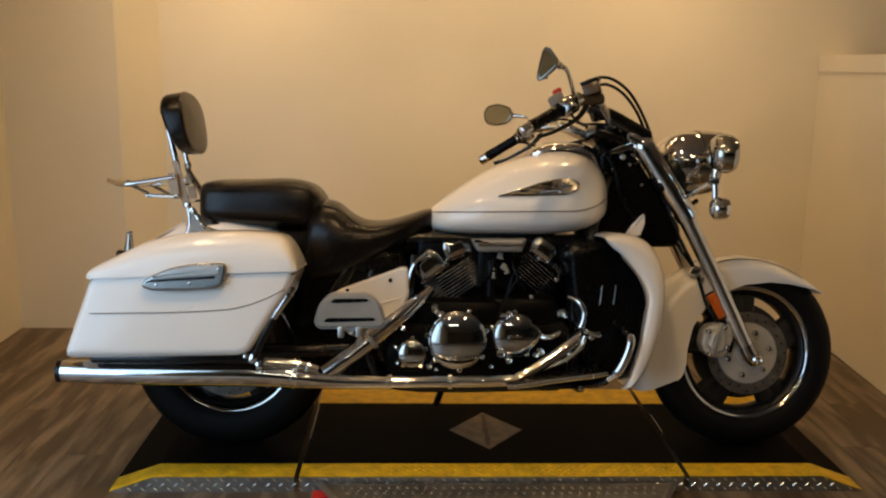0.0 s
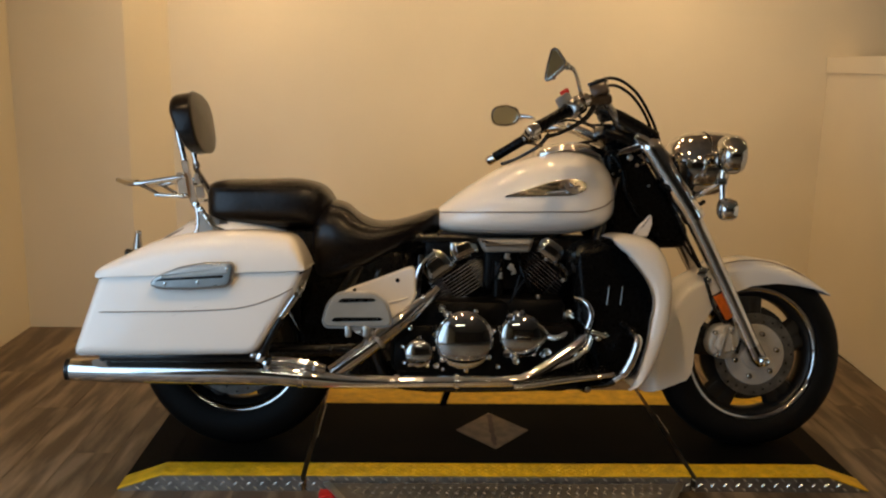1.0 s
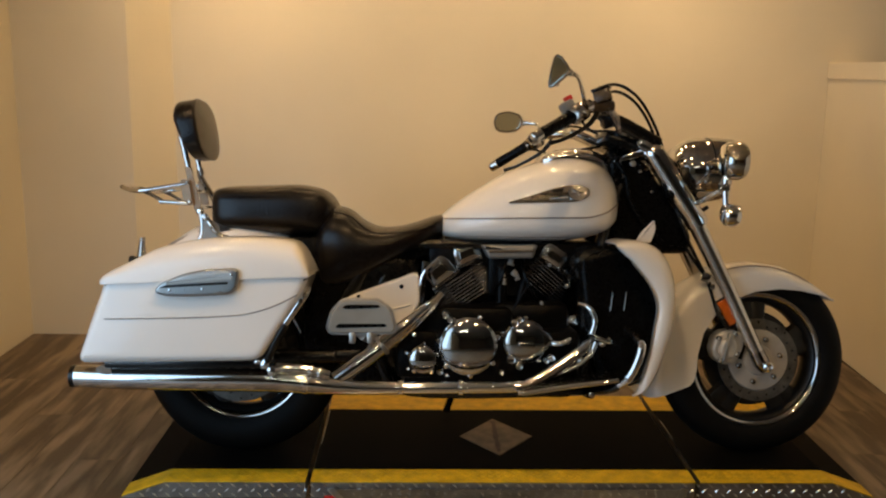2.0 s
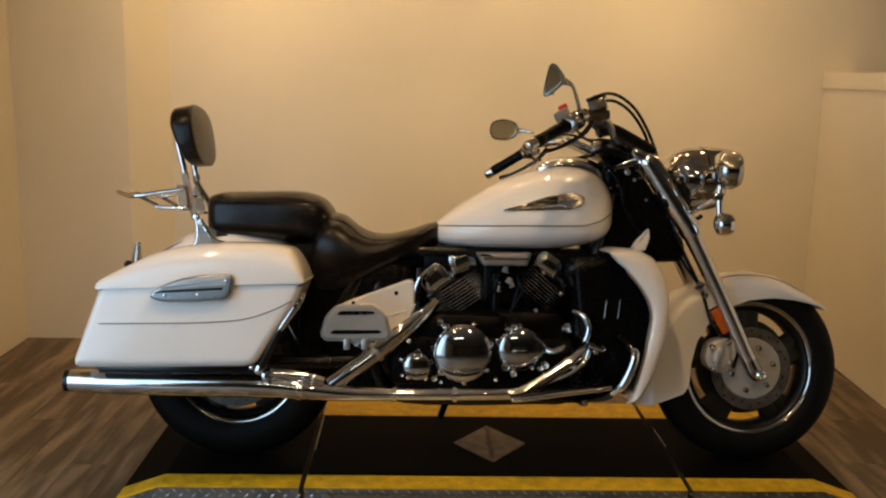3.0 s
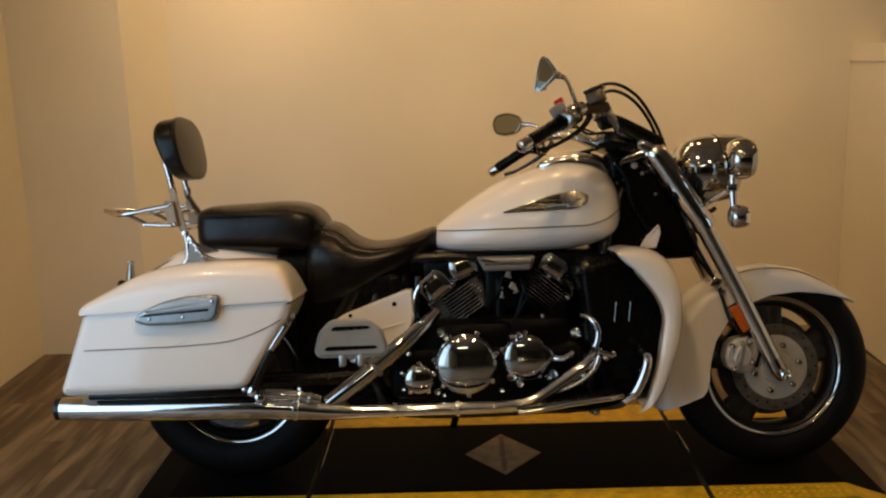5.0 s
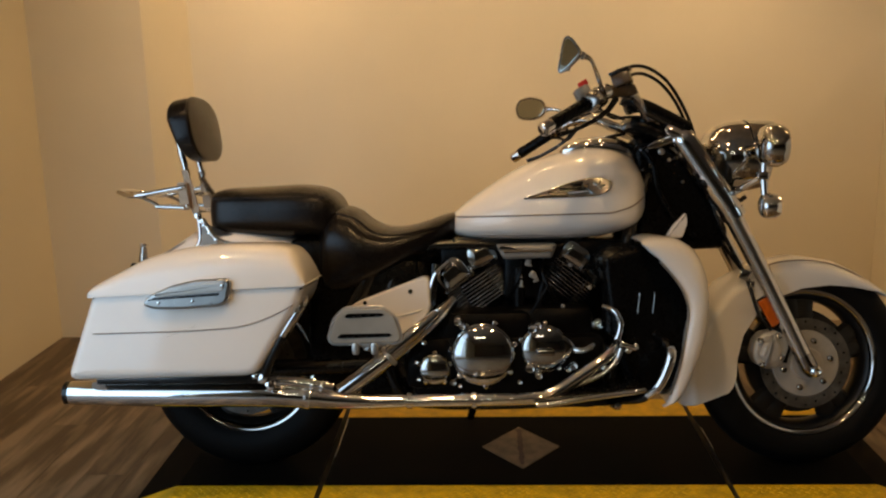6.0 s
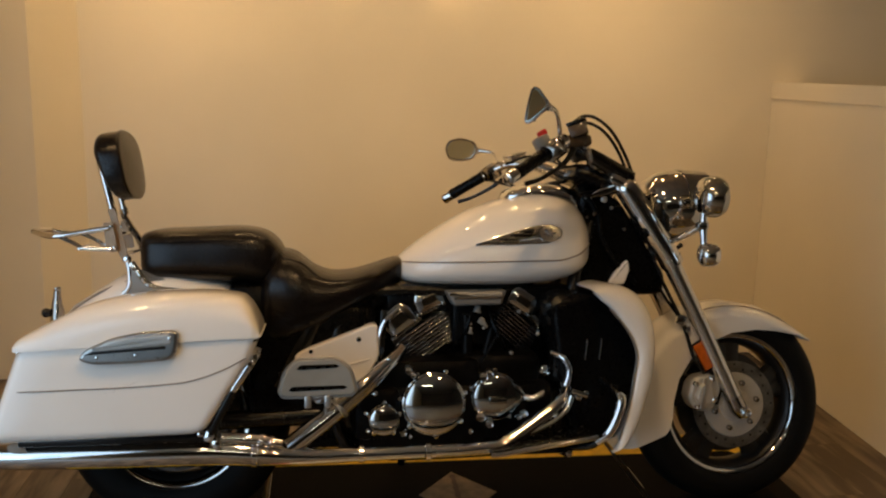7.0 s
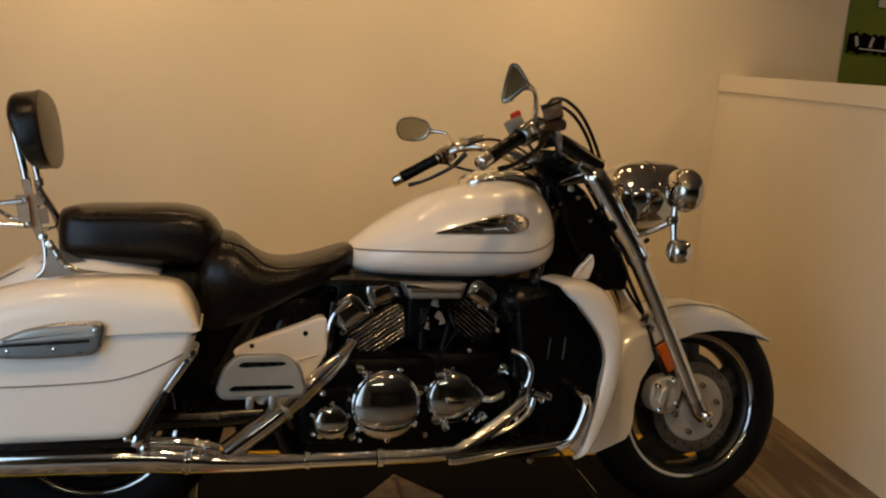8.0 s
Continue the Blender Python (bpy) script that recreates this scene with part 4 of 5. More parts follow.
for a, b, c, d in ((0.89, 0.975, 0.834, 0.0055), (0.915, 1.005, 0.844, 0.0055), (0.945, 1.015, 0.855, 0.0055), (0.975, 1.02, 0.866, 0.005)):
    o = round_corners([(a, c - 0.001), (b - 0.012, c + d), (b, c + d), (b - 0.004, c - d * 0.3), (a + 0.03, c - d * 0.6)], 0.003, 2)
    rings = [[(x, -(tank_y(x, z) + 0.006), z) for x, z in o], [(x, -(tank_y(x, z) + 0.0095), z) for x, z in inset(o, 0.001)]]
    part("badge_inlay", loft(rings), BLACK, badge, "dark enamel inlay")
med = [(1.060 + 0.028 * math.cos(a), 0.857 + 0.0235 * math.sin(a)) for a in np.linspace(0, 2 * math.pi, 28, endpoint=False)]
part("medallion", loft([[(x, -(tank_y(x, z) + 0.006), z) for x, z in med], [(x, -(tank_y(x, z) + 0.0115), z) for x, z in med], [(x, -(tank_y(x, z) + 0.010), z) for x, z in inset(med, 0.004)]]), POLISH, badge, "round cast medallion")
for k in range(6):
    a = math.pi * k / 3 + 0.2
    part("medallion_ray", tube([(1.060 + 0.004 * math.cos(a), -(tank_y(1.06, 0.857) + 0.0105), 0.857 + 0.004 * math.sin(a)), (1.060 + 0.019 * math.cos(a), -(tank_y(1.06, 0.857) + 0.0108), 0.857 + 0.016 * math.sin(a))], 0.0022, 6, 1), CHROME, badge)
console = part("tank_console", hull([(0.955, 0.945, 0.952, 0.962, 0.02), (0.975, 0.940, 0.962, 0.984, 0.062), (1.05, 0.945, 0.975, 1.004, 0.084), (1.13, 0.930, 0.965, 1.003, 0.082), (1.185, 0.905, 0.94, 0.978, 0.064), (1.215, 0.885, 0.91, 0.94, 0.03)], 2.4, 2.4, 28), CHROME, bike, "chrome instrument console on the tank")
part("speedometer", lathe([(0.05, 0), (0.05, 0.008), (0.044, 0.012), (0.0, 0.013)], (1.12, 0, 0.997), (-0.25, 0, 1), 32), BLACK, console, "round dial in a chrome bezel")
part("fuel_cap", lathe([(0.035, -0.01), (0.035, 0.008), (0.03, 0.014), (0.0, 0.016)], (1.015, -0.035, 0.978), (-0.15, -0.25, 1), 28), CHROME, tank, "chrome fuel cap")

# seats
PSEAT = [(-0.092, 0.755, 0.80, 0.845, 0.06), (-0.078, 0.735, 0.80, 0.858, 0.125), (-0.03, 0.722, 0.80, 0.868, 0.152), (0.08, 0.716, 0.80, 0.872, 0.160), (0.19, 0.71, 0.80, 0.875, 0.165),
         (0.255, 0.705, 0.79, 0.862, 0.160), (0.288, 0.71, 0.785, 0.838, 0.14), (0.308, 0.73, 0.78, 0.808, 0.09)]
pseat = part("passenger_seat", hull(PSEAT, 3.4, 3.6, 40), LEATHER, bike, "black vinyl passenger seat cushion")
part("seat_seam", tube([(x, -0.158 if x < 0.22 else -0.15, 0.838) for x in np.linspace(-0.06, 0.27, 12)], 0.0028, 6, 2), LEATHER, pseat)
RSEAT = [(0.235, 0.60, 0.66, 0.70, 0.12), (0.262, 0.53, 0.66, 0.775, 0.175), (0.30, 0.515, 0.67, 0.806, 0.190), (0.345, 0.53, 0.67, 0.798, 0.196), (0.39, 0.56, 0.665, 0.763, 0.195),
         (0.44, 0.59, 0.67, 0.742, 0.188), (0.50, 0.625, 0.69, 0.742, 0.172), (0.56, 0.66, 0.71, 0.757, 0.150), (0.615, 0.69, 0.735, 0.776, 0.118), (0.645, 0.705, 0.745, 0.782, 0.09), (0.66, 0.72, 0.75, 0.77, 0.05)]
rseat = part("rider_seat", hull(RSEAT, 2.9, 2.6, 44), LEATHER, bike, "black vinyl scooped rider seat")
part("seat_seam", tube([(0.305, -0.182, 0.79), (0.36, -0.185, 0.775), (0.42, -0.182, 0.73), (0.50, -0.165, 0.725), (0.58, -0.138, 0.742), (0.64, -0.09, 0.76)], 0.003, 6, 5), LEATHER, rseat)
part("inner_guard", box((0.33, 0.105, 0.46), (0.50, 0.03, 0.42), 0.01), PLASTIC, bike)
part("tail_cover", box((0.235, 0, 0.65), (0.17, 0.30, 0.13), 0.03), PLASTIC, bike)
part("mud_guard", box((0.44, -0.02, 0.50), (0.26, 0.20, 0.40), 0.03), PLASTIC, bike, "black plastic inner mud guard")
part("side_panel", box((0.375, -0.13, 0.50), (0.33, 0.05, 0.30), 0.02), PLASTIC, bike, "black inner side panel")
part("lower_panel", box((0.47, -0.09, 0.32), (0.24, 0.05, 0.18), 0.02), PLASTIC, bike)
part("front_panel", box((1.10, -0.05, 0.31), (0.16, 0.16, 0.16), 0.02), PLASTIC, bike)
part("seat_base", hull([(0.20, 0.60, 0.64, 0.68, 0.14), (0.30, 0.52, 0.60, 0.68, 0.165), (0.45, 0.58, 0.63, 0.68, 0.15), (0.64, 0.66, 0.69, 0.72, 0.09)], 3, 3, 20), PLASTIC, bike)

# backrest and rack
sissy = part("backrest_frame", tube([(-0.183, -0.135, 1.05), (-0.190, 0, 1.055), (-0.183, 0.135, 1.05)], 0.008, 10, 4), CHROME, bike, "chrome backrest frame")
for y in (-0.075, 0.075):
    part("upright", tube([(-0.198, y, 1.060), (-0.189, y, 1.019), (-0.177, y, 0.970), (-0.165, y, 0.920)], 0.0095, 12, 4, 1.25), CHROME, sissy, "chrome backrest upright")
    if y < 0:
        part("upright_plate", pillow(round_corners([(-0.172, 0.925), (-0.154, 0.925), (-0.122, 0.800), (-0.116, 0.775), (-0.134, 0.775), (-0.146, 0.803)], 0.006, 3), y - 0.025, y - 0.013, 0.003, 2), WARM_TINT, sissy, "flat upright plate with the warm wall reflection in its colour")
    else:
        part("upright_plate", tube([(-0.167, y, 0.922), (-0.164, y, 0.900), (-0.146, y + 0.004, 0.868), (-0.128, y + 0.01, 0.838), (-0.115, y + 0.02, 0.800), (-0.114, y + 0.045, 0.78)], 0.0100, 12, 4, 1.3), DARK_CHROME, sissy, "bent dark chrome upright foot")
    part("upright_joint", tube([(-0.166, y, 0.926), (-0.162, y, 0.906)], 0.0125, 12, 1), CHROME, sissy)
    y *= 4 / 3
    part("rack_plate", pillow(round_corners([(-0.182, 0.886), (-0.156, 0.886), (-0.144, 0.806), (-0.172, 0.804)], 0.005, 3), y * 1.12 - 0.005, y * 1.12 + 0.005, 0.002, 2), WARM_TINT, sissy, "rack bracket with the warm wall reflection in its colour")
    for x, z in ((-0.160, 0.875), (-0.152, 0.816)):
        part("rack_bolt", lathe([(0.006, 0), (0.006, 0.004), (0.0, 0.007)], (x, y * 1.12 + math.copysign(0.005, y), z), (0, math.copysign(1, y), 0), 10), CHROME, sissy)
for y in (-0.14, 0.14):
    part("lower_knob", join(lathe([(0.0, -0.010), (0.008, -0.008), (0.011, 0), (0.008, 0.008), (0, 0.010)], (-0.114, y, 0.787), (0, -1, 0), 14), lathe([(0.0, -0.008), (0.007, -0.006), (0.009, 0), (0.007, 0.006), (0, 0.008)], (-0.102, y, 0.770), (0, -1, 0), 14)), CHROME, sissy)
    part("rear_leg", tube([(-0.113, y, 0.782), (-0.108, y, 0.750), (-0.108, y, 0.720), (-0.114, y, 0.702), (-0.126, y, 0.690)], [0.007, 0.0075, 0.0075, 0.008, 0.009], 10, 5), CHROME, sissy)
    part("front_leg", tube([(-0.102, y, 0.778), (-0.086, y, 0.752), (-0.066, y, 0.722), (-0.040, y, 0.709), (0.000, y, 0.703), (0.066, y, 0.699)], [0.007, 0.008, 0.008, 0.0075, 0.007, 0.005], 10, 5), CHROME, sissy)
    for x, z in ((-0.092, 0.760), (-0.076, 0.737), (-0.058, 0.718)):
        part("leg_bolt", lathe([(0.006, 0), (0.006, 0.006), (0.004, 0.009), (0, 0.009)], (x, y + math.copysign(0.016, y), z), (0, math.copysign(1, y), 0), 10), CHROME, sissy)
    part("mount_plate", pillow(round_corners([(-0.128, 0.688), (-0.106, 0.722), (-0.110, 0.775), (-0.082, 0.742), (-0.050, 0.712), (0.060, 0.696), (-0.050, 0.684)], 0.008, 3), y - 0.005, y + 0.005, 0.002, 2), GREY_METAL, sissy, "grey steel mount plate")
part("cross_bar", tube([(-0.160, -0.098, 0.850), (-0.166, 0, 0.850), (-0.160, 0.098, 0.850)], 0.007, 10, 4), CHROME, sissy)
part("cross_bar", tube([(-0.130, -0.098, 0.798), (-0.130, 0.098, 0.798)], 0.006, 10, 1), CHROME, sissy)
# cushion: a slab of foam, flat in front with a crisp piped edge, rounder behind
pad_out = []
for k in range(72):
    ca, sa = math.cos(2 * math.pi * k / 72), math.sin(2 * math.pi * k / 72)
    pad_out.append((math.copysign(abs(ca) ** (2 / 2.9), ca) * 0.158, math.copysign(abs(sa) ** (2 / 2.7), sa) * (0.096 if sa > 0 else 0.098)))
PAD = pose(-0.149, 0, 1.048, 0, -9, 0) @ Matrix(((0, 1, 0, 0), (1, 0, 0, 0), (0, 0, 1, 0), (0, 0, 0, 1)))
pad = pillow(pad_out, -0.044, 0.027, 0.008, 5, 0.020, 0.009)
for v in pad.verts:
    if v.co.y < 0:
        v.co.y *= 1 - 0.55 * max(0.0, min(1.0, (0.03 - v.co.z) / 0.12))
pad.transform(PAD)
part("backrest_pad", pad, LEATHER, sissy, "black padded vinyl backrest")
piping = tube([(x, 0.0205, z) for x, z in pad_out + pad_out[:1]], 0.0022, 6, 1)
piping.transform(PAD)
part("piping", piping, LEATHER, sissy)
rack = part("luggage_rack", tube([(-0.374, -0.080, 0.861), (-0.384, 0, 0.863), (-0.374, 0.080, 0.861)], 0.0075, 10, 4), CHROME, bike, "chrome tube luggage rack")
for y in (-0.12, 0.12):
    part("rack_rail", tube([(-0.374, y * 0.67, 0.861), (-0.340, y * 0.85, 0.851), (-0.299, y, 0.850), (-0.239, y, 0.860), (-0.165, y, 0.872)], 0.0075, 10, 4), CHROME, rack)
    part("rack_strut", tube([(-0.302, y, 0.850), (-0.268, y, 0.835), (-0.240, y, 0.819)], 0.0055, 8, 2), DARK_CHROME, rack)
    part("rack_rail", tube([(-0.244, y, 0.816), (-0.160, y, 0.812)], 0.0068, 10, 1), CHROME, rack)
for x, z in ((-0.299, 0.850), (-0.239, 0.860), (-0.244, 0.816)):
    part("rack_bar", tube([(x, -0.12, z), (x, 0.12, z)], 0.0055, 8, 1), CHROME, rack)

# saddlebags
BODY = [(-0.386, 0.375), (-0.376, 0.360), (-0.20, 0.362), (0.10, 0.368), (0.128, 0.378), (0.185, 0.47), (0.245, 0.565), (0.264, 0.622), (-0.306, 0.606)]


LID_TOP = [(-0.318, 0.604), (-0.305, 0.618), (-0.24, 0.652), (-0.16, 0.689), (-0.04, 0.713), (0.10, 0.719), (0.20, 0.711), (0.233, 0.690), (0.254, 0.650), (0.262, 0.622)]


def bag_lid(s):
    """A domed lid lofted along x: each section is a rounded arch from the inner to the outer side."""
    rings = []
    for x, top in smooth_rows(LID_TOP, 5):
        base = 0.588 + 0.0285 * (x + 0.32) / 0.6
        end = min(1.0, (x + 0.334) / 0.035) * min(1.0, (0.274 - x) / 0.03)
        half = 0.122 * (0.86 + 0.14 * max(0.0, end) ** 0.5)
        ring = [(x, s * (0.338 + half), base - 0.004), (x, s * (0.338 - half), base - 0.004)]
        for a in np.linspace(math.pi, 0, 21):
            c, v = math.cos(a), math.sin(a)
            ring.append((x, s * (0.338 + half * math.copysign(abs(c) ** 0.55, c)), base + (top - base) * abs(v) ** 0.62))
        rings.append(ring)
    return loft(rings)


def saddlebag(s, label):
    bm = pillow(round_corners(BODY, 0.03, 6), s * 0.215, s * 0.451, 0.024, 6, 0, 0.0008)
    stripe = drape([(-0.352, 0.486), (-0.345, 0.486), (-0.3, 0.487), (-0.2, 0.489), (-0.1, 0.491), (-0.02, 0.494), (0.065, 0.500), (0.10, 0.506), (0.13, 0.514), (0.16, 0.525), (0.19, 0.538), (0.215, 0.551), (0.228, 0.558)], bm, s, 0.0002)
    body = part("saddlebag", bm, PEARL, bike, label)
    part("bag_lid", bag_lid(s), PEARL, body, "white domed saddlebag lid")
    part("lid_lip", pillow(resample(round_corners([(-0.318, 0.5865), (0.265, 0.6055), (0.267, 0.617), (-0.318, 0.5985)], 0.006, 4), 60), s * 0.213, s * 0.4585, 0.005, 4), PEARL, body)
    part("lid_gasket", pillow(resample(round_corners([(-0.310, 0.578), (0.258, 0.597), (0.259, 0.604), (-0.310, 0.586)], 0.002, 2), 60), s * 0.22, s * 0.446, 0.002, 2), PLASTIC, body)
    o = resample(round_corners([(-0.168, 0.566), (-0.148, 0.590), (-0.085, 0.617), (-0.02, 0.630), (0.06, 0.634), (0.072, 0.622), (0.062, 0.572), (0.045, 0.560), (-0.05, 0.553), (-0.135, 0.553)], 0.014, 4), 72)
    part("bag_trim", pillow(o, s * 0.45, s * 0.474, 0.008, 4), BAG_TRIM, body, "brushed chrome bag latch trim")
    part("trim_inset", pillow(round_corners([(-0.135, 0.592), (-0.07, 0.615), (0.05, 0.626), (0.055, 0.600), (-0.12, 0.586)], 0.01, 4), s * 0.47, s * 0.4765, 0.003, 2), TRIM_PANEL, body, "pale brushed inlay")
    part("trim_groove", pillow(round_corners([(-0.15, 0.577), (0.04, 0.589), (0.04, 0.596), (-0.13, 0.585)], 0.002, 2), s * 0.47, s * 0.4758, 0.001, 2), BLACK, body)
    for x, z in ((-0.12, 0.571), (-0.03, 0.575), (0.05, 0.615)):
        part("screw", lathe([(0.004, 0), (0.004, 0.0035), (0.0, 0.005)], (x, s * 0.473, z), (0, s, 0), 10), CHROME, body)
    part("pinstripe", tube(stripe, 0.0019, 6, 4), STRIPE, body, "thin taupe pinstripe")
    part("hinge", box((-0.328, s * 0.35, 0.566), (0.016, 0.05, 0.03), 0.004), CHROME, body)
    return body


saddlebag(-1, "pearl white hard saddlebag with chrome trim")
saddlebag(1, "pearl white hard saddlebag with chrome trim")
for s in (-1, 1):
    guard = part("bag_guard", tube([(0.256, s * 0.405, 0.575), (0.247, s * 0.418, 0.556), (0.222, s * 0.424, 0.518), (0.192, s * 0.424, 0.474)], [0.007, 0.011, 0.0125, 0.0115], 12, 6), CHROME, bike, "chrome saddlebag guard bar")
    part("guard_stay", tube([(0.200, s * 0.418, 0.486), (0.176, s * 0.418, 0.444), (0.150, s * 0.412, 0.395), (0.134, s * 0.40, 0.352)], 0.0145, 12, 5), BLACK, guard, "black rubber guard sleeve")
    for x, z in ((0.250, 0.560), (0.238, 0.542)):
        part("guard_bolt", lathe([(0.009, 0), (0.009, 0.006), (0.006, 0.010), (0, 0.010)], (x, s * 0.432, z), (0, s, 0), 12), CHROME, guard)
    part("guard_clamp", join(box((0.134, s * 0.402, 0.356), (0.026, 0.03, 0.034), 0.008, (0, 20, 0)), box((0.150, s * 0.40, 0.334), (0.020, 0.03, 0.026), 0.006, (0, -15, 0)), box((0.112, s * 0.40, 0.360), (0.018, 0.02, 0.014), 0.004)), CHROME, guard)
    part("bag_bracket", box((-0.10, s * 0.32, 0.352), (0.46, 0.16, 0.03), 0.008), BLACK, bike)
# tail lamp and rear signal on its bracket
tail = part("tail_bracket", tube([(-0.347, 0.03, 0.59), (-0.347, 0.03, 0.62), (-0.348, 0.03, 0.645), (-0.347, 0.03, 0.668), (-0.346, 0.03, 0.690)], [0.021, 0.020, 0.015, 0.011, 0.009], 14, 5), DARK_CHROME, bike, "chrome rear lamp bracket")
part("bracket_cap", lathe([(0.010, -0.004), (0.012, 0), (0.010, 0.006), (0, 0.008)], (-0.346, 0.03, 0.690), (0, 0, 1), 14), CHROME, tail)
part("rear_signal", lathe([(0.0, -0.012), (0.010, -0.010), (0.014, 0), (0.014, 0.008), (0.009, 0.014), (0, 0.016)], (-0.372, 0.02, 0.622), (-1, 0, 0), 20), BLACK, tail)
part("tail_light", lathe([(0.0, -0.05), (0.045, -0.04), (0.055, 0), (0.05, 0.02), (0, 0.03)], (-0.345, 0.08, 0.54), (-1, 0, 0.2), 24), RED, tail, "red tail lamp")

# engine
engine = part("engine", box((0.80, 0, 0.33), (0.56, 0.40, 0.20), 0.03), ENGINE_BLACK, bike, "black coated engine case")
part("clutch_case", box((0.70, 0, 0.42), (0.34, 0.38, 0.16), 0.03), ENGINE_BLACK, engine)
part("timing_case", box((0.92, 0, 0.44), (0.26, 0.34, 0.14), 0.03), ENGINE_BLACK, engine)
part("gear_case", box((0.57, 0, 0.35), (0.14, 0.42, 0.16), 0.03), ENGINE_BLACK, engine)


def cover(name, x, z, r, y, depth, mat=COVER_CHROME, label=""):
    rc, ang = r * 0.13, radians(20)
    prof = [(r * 1.04, 0), (r * 1.04, depth * 0.35), (r * 1.0, depth * 0.40)]
    for a in np.linspace(math.pi / 2, ang, 7):
        prof.append((r - rc + rc * math.sin(a), depth * 0.62 + rc * (math.cos(a) - 0.6)))
    edge = r - rc + rc * math.sin(ang)
    ball, top = edge / math.sin(ang), prof[-1][1]
    for a in np.linspace(ang, 0.0, 7)[1:]:
        prof.append((ball * math.sin(a), top + ball * (math.cos(a) - math.cos(ang))))
    ob = part(name, lathe(prof, (x, y, z), (0, -1, 0), 56), mat, bike, label)
    n = max(5, int(r * 85))
    for k in range(n):
        a = 2 * math.pi * k / n + 0.3
        part("bolt", lathe([(0.007, 0), (0.007, 0.008), (0.0045, 0.010), (0, 0.010)], (x + r * 1.1 * math.cos(a), y - 0.002, z + r * 1.1 * math.sin(a)), (0, -1, 0), 10), CHROME, ob)
    return ob


cover("clutch_cover", 0.727, 0.379, 0.086, -0.205, 0.045, label="polished round chrome clutch cover")
cover("pump_cover", 0.587, 0.337, 0.042, -0.205, 0.04, label="small round chrome cover")
pick = cover("pickup_cover", 0.905, 0.392, 0.066, -0.19, 0.05, label="chrome timing cover")
part("cover_tail", pillow(round_corners([(0.86, 0.345), (0.90, 0.325), (0.985, 0.375), (0.995, 0.40), (0.97, 0.43), (0.90, 0.455)], 0.03, 4), -0.18, -0.225, 0.015), COVER_CHROME, pick)
part("cover_plate", box((0.905, -0.25, 0.388), (0.05, 0.01, 0.016), 0.003), DARK_CHROME, pick)
part("water_pipe", tube([(0.985, -0.21, 0.39), (1.01, -0.22, 0.388), (1.03, -0.22, 0.395), (1.042, -0.21, 0.402)], 0.010, 10, 5), CHROME, engine)
for x, z, r in ((0.868, 0.452, 0.016), (0.885, 0.463, 0.013), (0.655, 0.475, 0.014), (0.668, 0.462, 0.012), (0.86, 0.34, 0.018), (0.885, 0.318, 0.014), (0.83, 0.30, 0.010), (0.535, 0.36, 0.008), (0.54, 0.31, 0.008), (0.66, 0.29, 0.008), (0.985, 0.345, 0.014), (0.97, 0.335, 0.01), (0.64, 0.30, 0.012)):
    part("fitting", lathe([(r, 0), (r, 0.02), (r * 0.7, 0.028), (r * 0.62, 0.024), (0, 0.022)], (x, -0.205, z), (0, -1, 0), 12), CHROME, engine)
part("horn_button", lathe([(0.018, 0), (0.02, 0.012), (0.016, 0.024), (0.0, 0.03)], (1.064, -0.125, 0.452), (0, -1, 0), 20), CHROME, engine, "small round chrome cap")
part("coolant_elbow", tube([(1.080, -0.17, 0.508), (1.106, -0.20, 0.498), (1.122, -0.205, 0.464), (1.116, -0.205, 0.428), (1.100, -0.205, 0.400)], [0.0095, 0.0095, 0.010, 0.010, 0.0095], 12, 6), CHROME, engine, "curved chrome coolant pipe")


def cylinder(x, z, tilt, n_fins, label, wide=0.155, lean=0.0):
    """One finned cylinder bank: tilt leans its top forward (degrees); lean shifts each fin along the one below."""
    m = pose(x, 0, z, 0, tilt, 0)
    core = join(box((0, 0, -0.01), (0.105, 0.19, 0.13), 0.02), box((0, 0, -0.075), (0.13, 0.17, 0.05), 0.015))
    core.transform(m)
    ob = part("cylinder", core, ENGINE_BLACK, bike, label)
    for k in range(n_fins):
        h = (k - (n_fins - 1) / 2) * 0.0104
        w = wide * (1.0 - 0.05 * abs(k - n_fins * 0.45) / n_fins)
        shift = lean * h
        plan = resample(round_corners([(-w / 2, -0.10), (w / 2, -0.10), (w / 2, 0.10), (-w / 2, 0.10)], 0.028, 5), 40)
        rings = []
        for dz, grow in ((-0.0013, -0.0012), (-0.0007, 0.0), (0.0007, 0.0), (0.0013, -0.0012)):
            rings.append([(px + shift, py - 0.014, h + dz) for px, py in inset(plan, -grow)])
        f = loft(rings)
        f.transform(m)
        part("fin", f, FIN_BLACK, ob)
        e = tube([(-w / 2 + 0.020 + shift, -0.1137, h), (shift, -0.1142, h), (w / 2 - 0.020 + shift, -0.1137, h)], 0.0012, 8, 2)
        e.transform(m)
        part("fin_edge", e, FIN_EDGE, ob, "polished fin edge")
    return ob


cylinder(0.722, 0.547, -34, 9, "black finned rear cylinder with polished fin edges", 0.198, 0.15)
cylinder(0.978, 0.574, 40, 8, "black finned front cylinder with polished fin edges", 0.160, -0.2)


